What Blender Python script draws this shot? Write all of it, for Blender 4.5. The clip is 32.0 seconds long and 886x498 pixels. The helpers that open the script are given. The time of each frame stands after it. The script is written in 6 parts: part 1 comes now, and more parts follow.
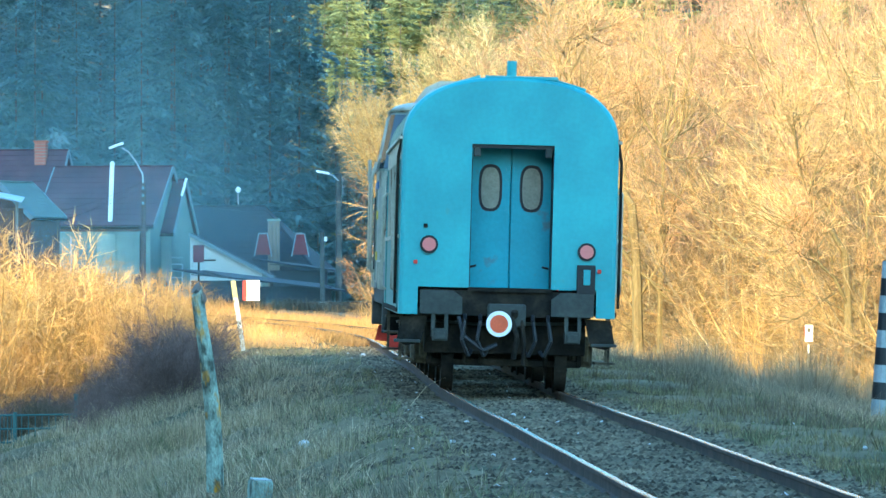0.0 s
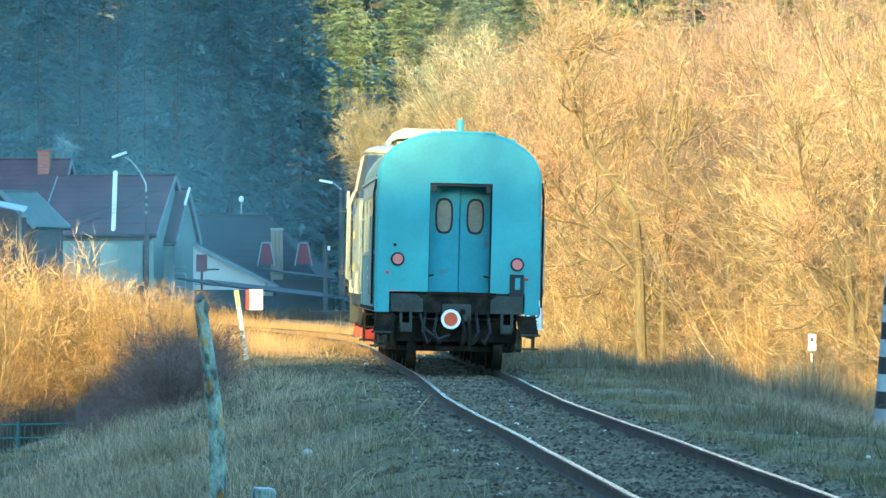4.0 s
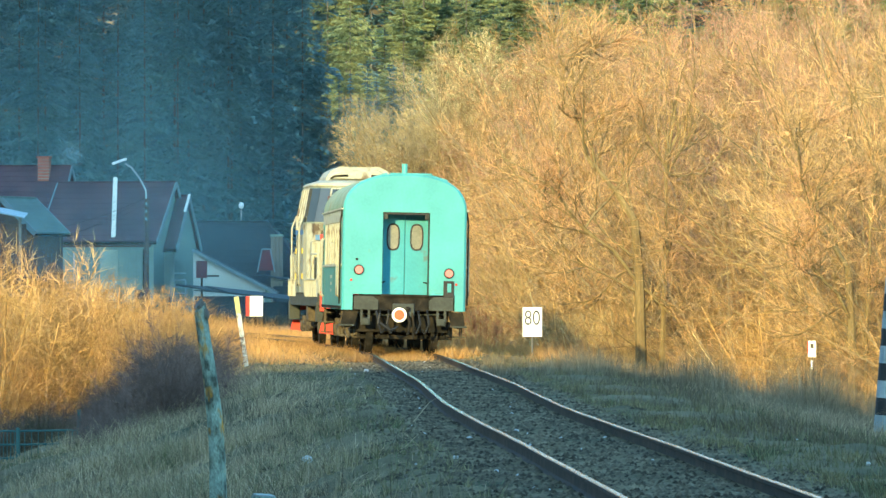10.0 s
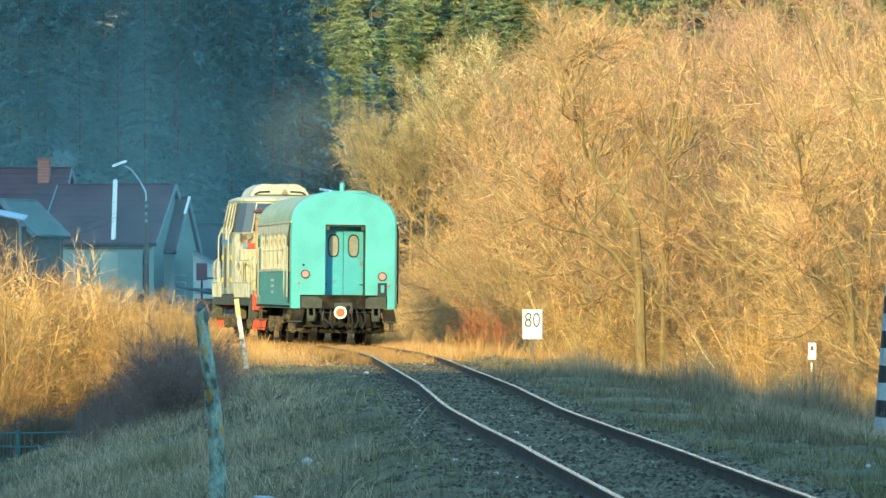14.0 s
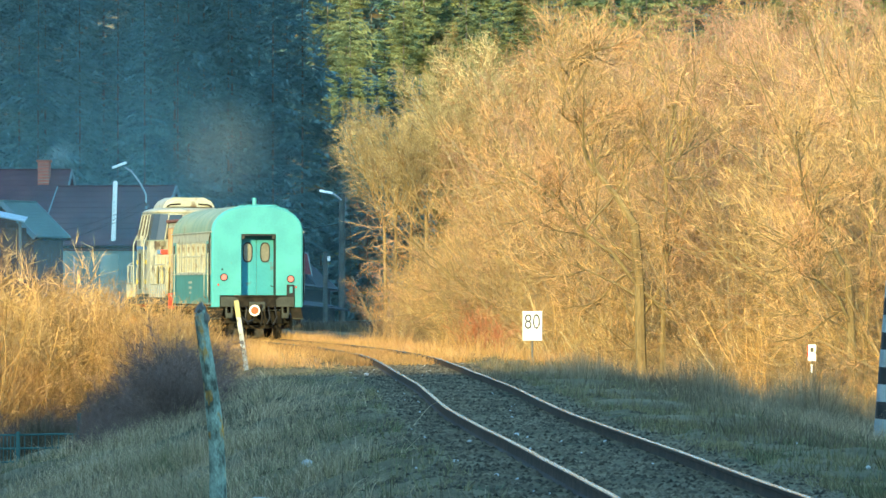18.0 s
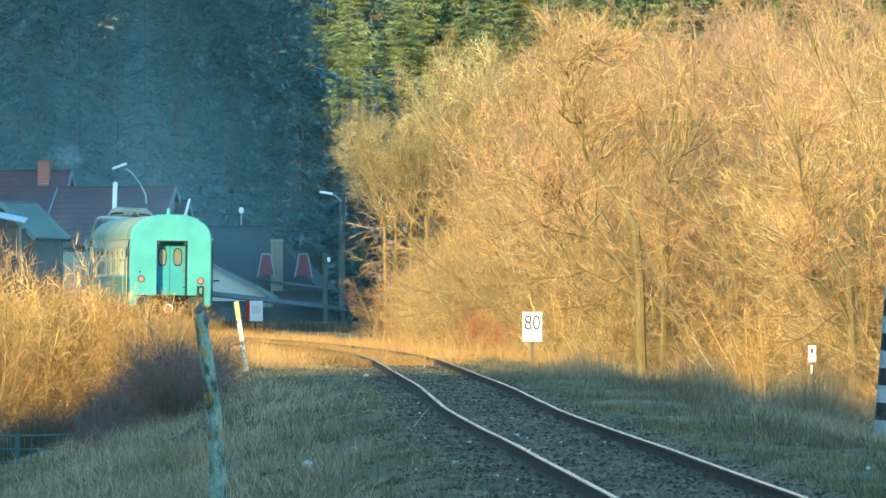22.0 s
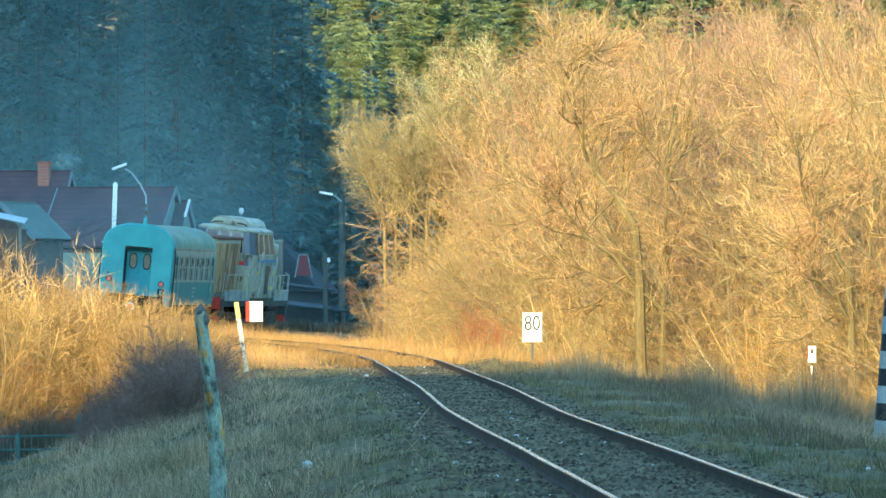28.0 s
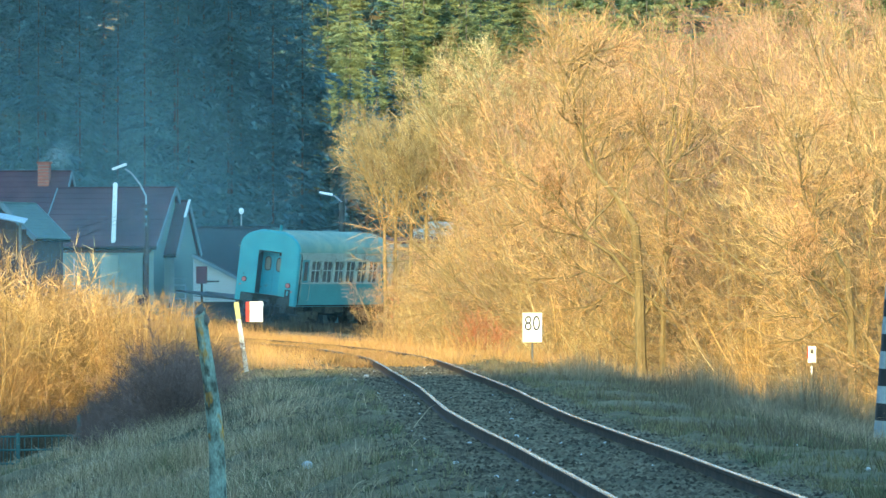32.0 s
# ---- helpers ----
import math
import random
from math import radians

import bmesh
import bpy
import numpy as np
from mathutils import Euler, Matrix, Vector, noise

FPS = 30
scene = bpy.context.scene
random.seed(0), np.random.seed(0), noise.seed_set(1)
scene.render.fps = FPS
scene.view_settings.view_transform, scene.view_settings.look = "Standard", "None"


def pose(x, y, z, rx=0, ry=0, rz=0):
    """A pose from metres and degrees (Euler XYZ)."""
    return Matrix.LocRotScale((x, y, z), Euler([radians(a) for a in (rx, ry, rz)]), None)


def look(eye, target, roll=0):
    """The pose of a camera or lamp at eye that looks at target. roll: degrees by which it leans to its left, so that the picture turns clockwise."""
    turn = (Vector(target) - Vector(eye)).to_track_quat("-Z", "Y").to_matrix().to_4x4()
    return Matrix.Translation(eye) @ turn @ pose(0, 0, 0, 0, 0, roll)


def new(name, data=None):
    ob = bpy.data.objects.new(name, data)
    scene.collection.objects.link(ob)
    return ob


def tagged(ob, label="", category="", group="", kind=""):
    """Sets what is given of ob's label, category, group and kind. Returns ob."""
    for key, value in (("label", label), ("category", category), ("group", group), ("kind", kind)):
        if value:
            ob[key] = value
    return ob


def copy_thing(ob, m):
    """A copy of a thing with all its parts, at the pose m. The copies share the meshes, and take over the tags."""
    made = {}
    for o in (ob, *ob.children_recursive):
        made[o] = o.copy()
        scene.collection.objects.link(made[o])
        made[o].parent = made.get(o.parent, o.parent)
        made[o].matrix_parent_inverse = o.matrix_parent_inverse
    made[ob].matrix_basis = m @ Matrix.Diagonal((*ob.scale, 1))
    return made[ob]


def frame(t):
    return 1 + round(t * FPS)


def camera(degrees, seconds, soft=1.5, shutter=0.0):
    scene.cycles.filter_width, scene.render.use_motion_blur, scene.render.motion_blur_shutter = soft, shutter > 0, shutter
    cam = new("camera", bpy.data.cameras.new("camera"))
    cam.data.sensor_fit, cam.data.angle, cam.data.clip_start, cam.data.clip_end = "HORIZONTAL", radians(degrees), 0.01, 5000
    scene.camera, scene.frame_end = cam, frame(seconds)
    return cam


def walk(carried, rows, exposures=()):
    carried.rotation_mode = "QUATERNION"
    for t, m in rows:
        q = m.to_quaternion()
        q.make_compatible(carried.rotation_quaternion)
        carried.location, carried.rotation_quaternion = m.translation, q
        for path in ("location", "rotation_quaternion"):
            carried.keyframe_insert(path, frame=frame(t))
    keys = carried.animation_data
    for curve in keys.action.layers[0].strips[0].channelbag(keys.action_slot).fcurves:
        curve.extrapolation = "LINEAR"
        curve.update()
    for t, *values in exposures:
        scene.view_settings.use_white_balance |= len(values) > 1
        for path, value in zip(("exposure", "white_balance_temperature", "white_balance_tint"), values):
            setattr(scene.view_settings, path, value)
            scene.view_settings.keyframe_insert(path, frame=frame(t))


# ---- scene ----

F = 10000.0                       # the lens as a length, in picture widths of 1568
EYE = (0.0, 0.0, 1.62)            # eye height above the rail heads
cam = camera(2 * math.degrees(math.atan(784 / F)), 32.0, soft=1.5)


def aim(dx, dy):
    """The camera's turn when the picture lies dx, dy off its final place."""
    return pose(*EYE, 90 + math.degrees(math.atan((68 + dy) / F)), 0, math.degrees(math.atan(dx / F)))


DRIFT = [(0, -5.5, -37.5), (0.5, -2, -35), (1, -0.8, -32.3), (1.5, -0.2, -29.8), (2, 0, -28), (3, 0, -24.7), (3.5, 0, -22.8),
         (5.5, 0, -17.6), (7, 0, -14.4), (9, 0, -11), (11, 0, -8.6), (13, 0, -6.6), (16.5, 0, -3.8), (19, 0, -2.4), (22, 0, -1.2),
         (25, 0, -0.7), (28, 0, -0.4), (32, 0, 0)]
walk(cam, [(t, aim(dx, dy)) for t, dx, dy in DRIFT], exposures=[(0, 3.06, 5330, -12), (3, 2.92, 5400, -12), (6, 2.72, 5570, -13), (9, 2.5, 5850, -14), (14, 2.46, 5900, -15), (24, 2.52, 5750, -15), (32, 2.6, 5680, -15)])

# ---- light: low winter sun from behind and a little left, clear sky ----
SUN_AZ, SUN_EL = radians(18), radians(13.5)
SUN_U = (math.sin(SUN_AZ), math.cos(SUN_AZ))                  # the way the light travels over the ground
world = bpy.data.worlds.new("sky")
scene.world = world
world.use_nodes = True
wn = world.node_tree.nodes
sky = wn.new("ShaderNodeTexSky")
sky.sky_type, sky.sun_disc = "NISHITA", False
sky.sun_elevation, sky.sun_rotation = SUN_EL, radians(198)
sky.air_density, sky.dust_density, sky.ozone_density = 1.0, 0.5, 3.2
world.node_tree.links.new(sky.outputs[0], wn["Background"].inputs[0])
wn["Background"].inputs[1].default_value = 0.14
sun = new("sun", bpy.data.lights.new("sun", "SUN"))
sun.data.energy, sun.data.angle, sun.data.color = 2.0, radians(0.6), (1.0, 0.66, 0.29)
sun.matrix_world = look((-SUN_U[0] * 50, -SUN_U[1] * 50, 50 * math.tan(SUN_EL)), (0, 0, 0))


# ---- materials ----
def mat(name, color, rough=0.7, metal=0.0, vary=0.25, scale=3.0, fine=40.0, bump=0.15, stain=None, stain_at=0.62, stain_scale=1.2,
        coords="Object", hue=None, rand=0.0, stretch=(1, 1, 1), spec=0.3, light_through=0.0):
    """A surface with grain and blotches at two scales, an optional second colour in stains or between pieces, and relief."""
    m = bpy.data.materials.new(name)
    m.use_nodes = True
    n, li = m.node_tree.nodes, m.node_tree.links
    b = n["Principled BSDF"]
    b.inputs["Roughness"].default_value, b.inputs["Metallic"].default_value = rough, metal
    b.inputs["Specular IOR Level"].default_value = spec
    tc = n.new("ShaderNodeTexCoord")
    mp = n.new("ShaderNodeMapping")
    mp.inputs["Scale"].default_value = stretch
    li.new(tc.outputs[coords], mp.inputs[0])

    def noise_at(s, detail=4.0):
        t = n.new("ShaderNodeTexNoise")
        t.inputs["Scale"].default_value, t.inputs["Detail"].default_value = s, detail
        li.new(mp.outputs[0], t.inputs["Vector"])
        return t.outputs["Fac"]

    def mix(kind, a, c, fac=None):
        x = n.new("ShaderNodeMix")
        x.data_type, x.blend_type = "RGBA", kind
        for i, v in ((6, a), (7, c)):
            if hasattr(v, "links"):
                li.new(v, x.inputs[i])
            else:
                x.inputs[i].default_value = (*v, 1)
        if hasattr(fac, "links"):
            li.new(fac, x.inputs[0])
        else:
            x.inputs[0].default_value = 1.0 if fac is None else fac
        return x.outputs[2]

    def ramp(fac, lo, hi, a=0.0, c=1.0):
        r = n.new("ShaderNodeMapRange")
        r.inputs[1].default_value, r.inputs[2].default_value, r.inputs[3].default_value, r.inputs[4].default_value = lo, hi, a, c
        li.new(fac, r.inputs[0])
        return r.outputs[0]

    big, small = noise_at(scale), noise_at(fine, 2.0)
    col = mix("MIX", color, hue, ramp(big, 0.4, 0.62)) if hue else mix("MIX", color, color, 0.0)
    shade = n.new("ShaderNodeMath")
    shade.operation = "MULTIPLY"
    li.new(ramp(big, 0.25, 0.75, 1 - vary, 1 + vary), shade.inputs[0])
    li.new(ramp(small, 0.25, 0.75, 1 - vary * 0.6, 1 + vary * 0.6), shade.inputs[1])
    out = shade.outputs[0]
    if rand:
        for node, sock in (("ShaderNodeObjectInfo", "Random"), ("ShaderNodeNewGeometry", "Random Per Island")):
            o, s2 = n.new(node), n.new("ShaderNodeMath")
            s2.operation = "MULTIPLY"
            li.new(ramp(o.outputs[sock], 0, 1, 1 - rand, 1 + rand), s2.inputs[0])
            li.new(out, s2.inputs[1])
            out = s2.outputs[0]
    comb = n.new("ShaderNodeCombineColor")
    for i in range(3):
        li.new(out, comb.inputs[i])
    col = mix("MULTIPLY", col, comb.outputs[0])
    if stain:
        col = mix("MIX", col, stain, ramp(noise_at(stain_scale, 6.0), stain_at, stain_at + 0.1))
    li.new(col, b.inputs["Base Color"])
    if bump:
        bp = n.new("ShaderNodeBump")
        bp.inputs["Strength"].default_value, bp.inputs["Distance"].default_value = bump, 0.02
        li.new(small, bp.inputs["Height"])
        li.new(bp.outputs[0], b.inputs["Normal"])
    if light_through:
        tr, ms = n.new("ShaderNodeBsdfTranslucent"), n.new("ShaderNodeMixShader")
        ms.inputs[0].default_value = light_through
        li.new(col, tr.inputs[0])
        li.new(b.outputs[0], ms.inputs[1])
        li.new(tr.outputs[0], ms.inputs[2])
        li.new(ms.outputs[0], n["Material Output"].inputs[0])
    return m


def thin_smoke_or_haze(name, color, alpha):
    """Smoke, or a haze shell, that thins out towards the rim of its puff."""
    m = mat(name, color, 1.0, vary=0.1, bump=0, spec=0.0)
    b = m.node_tree.nodes["Principled BSDF"]
    n, li = m.node_tree.nodes, m.node_tree.links
    tc, nz, mr = n.new("ShaderNodeTexCoord"), n.new("ShaderNodeTexNoise"), n.new("ShaderNodeMapRange")
    nz.inputs["Scale"].default_value, nz.inputs["Detail"].default_value = 1.6, 3.0
    mr.inputs[1].default_value, mr.inputs[2].default_value, mr.inputs[3].default_value, mr.inputs[4].default_value = 0.3, 0.7, alpha * 0.3, alpha
    li.new(tc.outputs["Object"], nz.inputs["Vector"])
    li.new(nz.outputs["Fac"], mr.inputs[0])
    flat, far, rim, both = n.new("ShaderNodeMapping"), n.new("ShaderNodeVectorMath"), n.new("ShaderNodeMapRange"), n.new("ShaderNodeMath")
    flat.inputs["Scale"].default_value = (1, 0, 1)
    far.operation, rim.interpolation_type, both.operation = "LENGTH", "SMOOTHSTEP", "MULTIPLY"
    rim.inputs[1].default_value, rim.inputs[2].default_value, rim.inputs[3].default_value, rim.inputs[4].default_value = 0.15, 0.92, 1.0, 0.0
    li.new(tc.outputs["Object"], flat.inputs[0])
    li.new(flat.outputs[0], far.inputs[0])
    li.new(far.outputs["Value"], rim.inputs[0])
    li.new(mr.outputs[0], both.inputs[0])
    li.new(rim.outputs[0], both.inputs[1])
    li.new(both.outputs[0], b.inputs["Alpha"])
    return m


M = {}
M["soil"] = mat("soil", (0.145, 0.12, 0.066), 0.95, vary=0.35, scale=0.6, fine=14, hue=(0.16, 0.13, 0.075), bump=0.6, stain=(0.07, 0.072, 0.04), stain_at=0.55, stain_scale=0.5, spec=0.05)
M["ballast"] = mat("ballast", (0.064, 0.056, 0.038), 0.95, vary=0.35, scale=1.5, fine=22, hue=(0.095, 0.078, 0.05), bump=0.7, rand=0.6, spec=0.1)
M["white_stone"] = mat("white_stone", (0.42, 0.41, 0.38), 0.8, vary=0.2, bump=0.3, rand=0.1)
M["rail_side"] = mat("rusty_rail", (0.035, 0.025, 0.018), 0.85, 0.1, vary=0.3, scale=4, hue=(0.05, 0.034, 0.022))
M["rail_head"] = mat("polished_rail", (0.60, 0.45, 0.31), 0.22, 1.0, vary=0.12, scale=6, fine=60, bump=0.05)
M["dry_grass"] = mat("dry_grass", (0.42, 0.31, 0.18), 0.85, vary=0.4, scale=0.7, fine=6, hue=(0.16, 0.145, 0.085), bump=0, rand=0.4, spec=0.1, light_through=0.2)
M["dry_straw"] = mat("dry_straw", (0.52, 0.40, 0.25), 0.85, vary=0.3, scale=0.5, fine=6, hue=(0.32, 0.25, 0.15), bump=0, rand=0.35, spec=0.1, light_through=0.2)
M["green_grass"] = mat("green_grass", (0.12, 0.135, 0.065), 0.85, vary=0.25, scale=0.5, fine=6, hue=(0.21, 0.17, 0.08), bump=0, rand=0.3, spec=0.1, light_through=0.2)
M["turf"] = mat("winter_turf", (0.26, 0.215, 0.11), 0.9, vary=0.45, scale=0.5, fine=5, hue=(0.075, 0.085, 0.046), bump=0, rand=0.45, spec=0.05, light_through=0.15)
M["reed"] = mat("dry_reed", (0.47, 0.285, 0.10), 0.8, vary=0.3, scale=0.5, fine=6, hue=(0.34, 0.195, 0.085), bump=0, rand=0.3, spec=0.1, light_through=0.2)
M["twig"] = mat("winter_twig", (0.44, 0.295, 0.128), 0.8, vary=0.25, scale=0.8, fine=9, hue=(0.36, 0.205, 0.10), bump=0, rand=0.5, spec=0.1)
M["twig_pink"] = mat("pinkish_twig", (0.35, 0.21, 0.125), 0.8, vary=0.25, scale=0.8, fine=9, hue=(0.25, 0.145, 0.10), bump=0, rand=0.5, spec=0.1)
M["twig_olive"] = mat("olive_twig", (0.33, 0.26, 0.115), 0.8, vary=0.25, scale=0.8, fine=9, hue=(0.34, 0.225, 0.10), bump=0, rand=0.5, spec=0.1)
M["twig_straw"] = mat("straw_twig", (0.5, 0.32, 0.115), 0.8, vary=0.25, scale=0.8, fine=9, hue=(0.38, 0.22, 0.09), bump=0, rand=0.5, spec=0.1)
M["twig_red"] = mat("reddish_twig", (0.36, 0.14, 0.07), 0.8, vary=0.25, scale=0.8, fine=9, bump=0, rand=0.25, spec=0.1)
M["twig_pale"] = mat("pale_twig", (0.48, 0.385, 0.2), 0.8, vary=0.25, scale=0.8, fine=9, bump=0, rand=0.5, spec=0.1)
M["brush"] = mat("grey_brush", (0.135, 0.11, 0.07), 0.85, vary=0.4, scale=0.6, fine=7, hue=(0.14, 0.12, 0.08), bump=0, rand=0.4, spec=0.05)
M["twig_dark"] = mat("brown_twig", (0.155, 0.11, 0.09), 0.8, vary=0.25, scale=0.8, fine=9, bump=0, rand=0.2, spec=0.1)
M["bark"] = mat("bark", (0.33, 0.24, 0.125), 0.9, vary=0.35, scale=2, fine=25, hue=(0.19, 0.15, 0.09), bump=0.6, stretch=(1, 1, 0.25), spec=0.1)
M["old_bark"] = mat("old_bark", (0.185, 0.138, 0.068), 0.9, vary=0.4, scale=2, fine=25, hue=(0.18, 0.14, 0.065), bump=0.6, stretch=(1, 1, 0.25), spec=0.1)
# conifer tints carry the light: bluish for shade and haze, yellower for sun
M["needles"] = mat("shade_blue_needles", (0.118, 0.2, 0.215), 0.85, vary=0.2, scale=0.3, fine=5, hue=(0.122, 0.195, 0.19), bump=0, rand=0.15, spec=0.05, light_through=0.4)
M["needles_sunny"] = mat("sunlit_needles", (0.19, 0.245, 0.125), 0.8, vary=0.3, scale=0.3, fine=5, hue=(0.25, 0.265, 0.115), bump=0, rand=0.3, spec=0.15, light_through=0.35)
M["turquoise"] = mat("turquoise_paint", (0.078, 0.283, 0.295), 0.42, vary=0.10, scale=1.1, fine=18, hue=(0.085, 0.312, 0.312), bump=0.04, stain=(0.10, 0.22, 0.17), stain_at=0.66, stain_scale=1.8)
# the wall's turquoise with the recess's blue shade mixed into it
M["door_shade_blue"] = mat("shaded_door_paint", (0.055, 0.255, 0.305), 0.45, vary=0.12, scale=2, fine=22, bump=0.05, stain=(0.08, 0.14, 0.15), stain_at=0.66, stain_scale=3)
M["side_green"] = mat("side_green_paint", (0.062, 0.195, 0.18), 0.5, vary=0.12, scale=1.5, fine=20, bump=0.05, stain=(0.1, 0.12, 0.1), stain_at=0.66)
M["roof_paint"] = mat("roof_paint", (0.17, 0.25, 0.18), 0.65, vary=0.2, scale=1.2, fine=16, hue=(0.22, 0.26, 0.17), bump=0.1, stain=(0.16, 0.14, 0.09), stain_at=0.6)
M["cream"] = mat("cream_paint", (0.33, 0.335, 0.26), 0.5, vary=0.22, scale=2, fine=20, bump=0.05, stain=(0.14, 0.11, 0.07), stain_at=0.58, stain_scale=2.5)
M["grimy_cream"] = mat("grimy_cream_paint", (0.27, 0.275, 0.215), 0.6, vary=0.3, scale=3, fine=22, bump=0.1, stain=(0.06, 0.045, 0.03), stain_at=0.54, stain_scale=3.5, stretch=(1, 1, 0.5))
M["cab_grey"] = mat("cab_grey_paint", (0.13, 0.16, 0.125), 0.5, vary=0.2, scale=2, fine=20, bump=0.05, stain=(0.06, 0.055, 0.04), stain_at=0.6)
# white paint with the bluish grey of shade put into its colour
M["shaded_white"] = mat("shade_grey_white", (0.24, 0.27, 0.27), 0.7, vary=0.2, scale=6, bump=0.1)
M["blue_band"] = mat("blue_band", (0.05, 0.14, 0.3), 0.5, vary=0.1)
M["yellow"] = mat("yellow_paint", (0.5, 0.38, 0.06), 0.5, vary=0.15)
M["red"] = mat("red_paint", (0.55, 0.05, 0.03), 0.5, vary=0.2, stain=(0.12, 0.06, 0.04), stain_at=0.66, stain_scale=5)
M["red_lamp"] = mat("red_lens", (0.55, 0.17, 0.15), 0.25, vary=0.08, bump=0, spec=0.5)
M["faded_white"] = mat("faded_white", (0.55, 0.53, 0.45), 0.7, vary=0.15, scale=6, stain=(0.16, 0.14, 0.10), stain_at=0.54, stain_scale=7)
M["faded_yellow"] = mat("faded_yellow", (0.46, 0.40, 0.17), 0.7, vary=0.2, scale=6)
M["sign_ink"] = mat("black_sign_paint", (0.055, 0.055, 0.058), 0.6, vary=0.2, scale=20, bump=0)
# ink lightened towards the board's white, as glare washes numbers out
M["pale_ink"] = mat("pale_sign_paint", (0.46, 0.45, 0.43), 0.7, vary=0.2, scale=20, bump=0)
M["white"] = mat("white_paint", (0.78, 0.77, 0.72), 0.55, vary=0.08, scale=4, stain=(0.5, 0.46, 0.38), stain_at=0.66, stain_scale=6)
M["black"] = mat("black_paint", (0.012, 0.013, 0.014), 0.5, vary=0.2)
# dirty iron, darkened further to put the underframe's shade into its colour
M["iron"] = mat("dark_dirty_iron", (0.014, 0.014, 0.012), 0.9, 0.0, vary=0.4, scale=3, fine=25, hue=(0.026, 0.022, 0.016), bump=0.3, spec=0.08)
M["dusty_iron"] = mat("dusty_iron", (0.12, 0.10, 0.065), 0.9, vary=0.5, scale=4, fine=25, hue=(0.04, 0.034, 0.026), bump=0.3, spec=0.08)
M["grey_plate"] = mat("grey_plate", (0.042, 0.048, 0.041), 0.8, vary=0.3, scale=3, fine=20, bump=0.2)
M["rust_wood"] = mat("rusty_door", (0.22, 0.145, 0.09), 0.8, vary=0.3, scale=2, fine=20, hue=(0.36, 0.25, 0.13), stretch=(2, 2, 0.4))
M["roof_rust"] = mat("rust_red_roof", (0.13, 0.055, 0.04), 0.8, vary=0.3, scale=2, fine=20, bump=0.1)
M["pale_yellow"] = mat("pale_yellow_paint", (0.40, 0.37, 0.21), 0.5, vary=0.2, scale=4, bump=0.05, stain=(0.2, 0.15, 0.07), stain_at=0.6, stain_scale=5)
M["shed_roof"] = mat("grey_green_roofing", (0.10, 0.135, 0.12), 0.8, vary=0.2, scale=1.5, fine=14, bump=0.15)
M["glass"] = mat("dark_glass", (0.03, 0.04, 0.045), 0.08, vary=0.1, bump=0, spec=0.6)
M["dull_glass"] = mat("dirty_glass", (0.16, 0.16, 0.12), 0.3, vary=0.25, scale=5, bump=0, spec=0.5)
M["trim_grey"] = mat("grey_trim", (0.13, 0.17, 0.185), 0.6, vary=0.15, bump=0.05)
M["trim_dark"] = mat("dark_grey_pole", (0.055, 0.06, 0.055), 0.85, vary=0.3, scale=3, fine=20, bump=0.2)
M["roof_tile"] = mat("dark_red_roof", (0.048, 0.026, 0.034), 0.8, vary=0.2, scale=0.7, fine=12, hue=(0.06, 0.03, 0.036), bump=0.2, rand=0.1)
M["slate"] = mat("dark_slate_roof", (0.02, 0.026, 0.032), 0.8, vary=0.2, scale=0.7, fine=12, bump=0.2, rand=0.1)
M["plaster"] = mat("house_plaster", (0.14, 0.19, 0.165), 0.85, vary=0.15, scale=0.8, fine=12, bump=0.1, stain=(0.19, 0.23, 0.18), stain_at=0.56, stain_scale=0.8)
M["plaster_light"] = mat("light_plaster", (0.22, 0.27, 0.22), 0.85, vary=0.2, scale=0.9, fine=12, bump=0.1, stain=(0.14, 0.18, 0.15), stain_at=0.58, stain_scale=1.5)
M["plaster_pale"] = mat("pale_plaster", (0.34, 0.36, 0.33), 0.85, vary=0.1, scale=0.8, fine=12, bump=0.1)
M["dormer_red"] = mat("dormer_red", (0.085, 0.016, 0.024), 0.7, vary=0.2)
M["brick"] = mat("brick", (0.22, 0.075, 0.05), 0.85, vary=0.2, scale=6, fine=30, bump=0.2, rand=0.2)
M["old_wood"] = mat("old_wood", (0.13, 0.12, 0.10), 0.85, vary=0.3, scale=3, fine=30, bump=0.3, stretch=(3, 3, 0.3))
M["brown_wood"] = mat("dark_brown_wood", (0.07, 0.045, 0.035), 0.85, vary=0.3, scale=3, fine=30, bump=0.3)
M["lichen_post"] = mat("lichen_post", (0.34, 0.42, 0.33), 0.9, vary=0.5, scale=6, fine=40, hue=(0.05, 0.055, 0.04), stain=(0.42, 0.2, 0.01), stain_at=0.565, stain_scale=4, bump=0.9, stretch=(1.6, 1.6, 0.8))
M["galvanised"] = mat("galvanised", (0.33, 0.36, 0.37), 0.4, 0.6, vary=0.12, scale=4, bump=0.05)
M["lamp_head"] = mat("pale_lamp_head", (0.75, 0.77, 0.75), 0.4, vary=0.05, bump=0)
M["fence"] = mat("fence_steel", (0.06, 0.13, 0.12), 0.6, 0.3, vary=0.2)
M["smoke_brown"] = thin_smoke_or_haze("diesel_smoke", (0.27, 0.32, 0.33), 0.05)
M["smoke_blue"] = thin_smoke_or_haze("hearth_smoke", (0.5, 0.62, 0.64), 0.1)
# bluish see-through tint for the air's haze before the village
M["haze_village"] = thin_smoke_or_haze("village_haze", (0.28, 0.46, 0.50), 0.12)
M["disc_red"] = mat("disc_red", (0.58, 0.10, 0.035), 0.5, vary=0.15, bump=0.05)
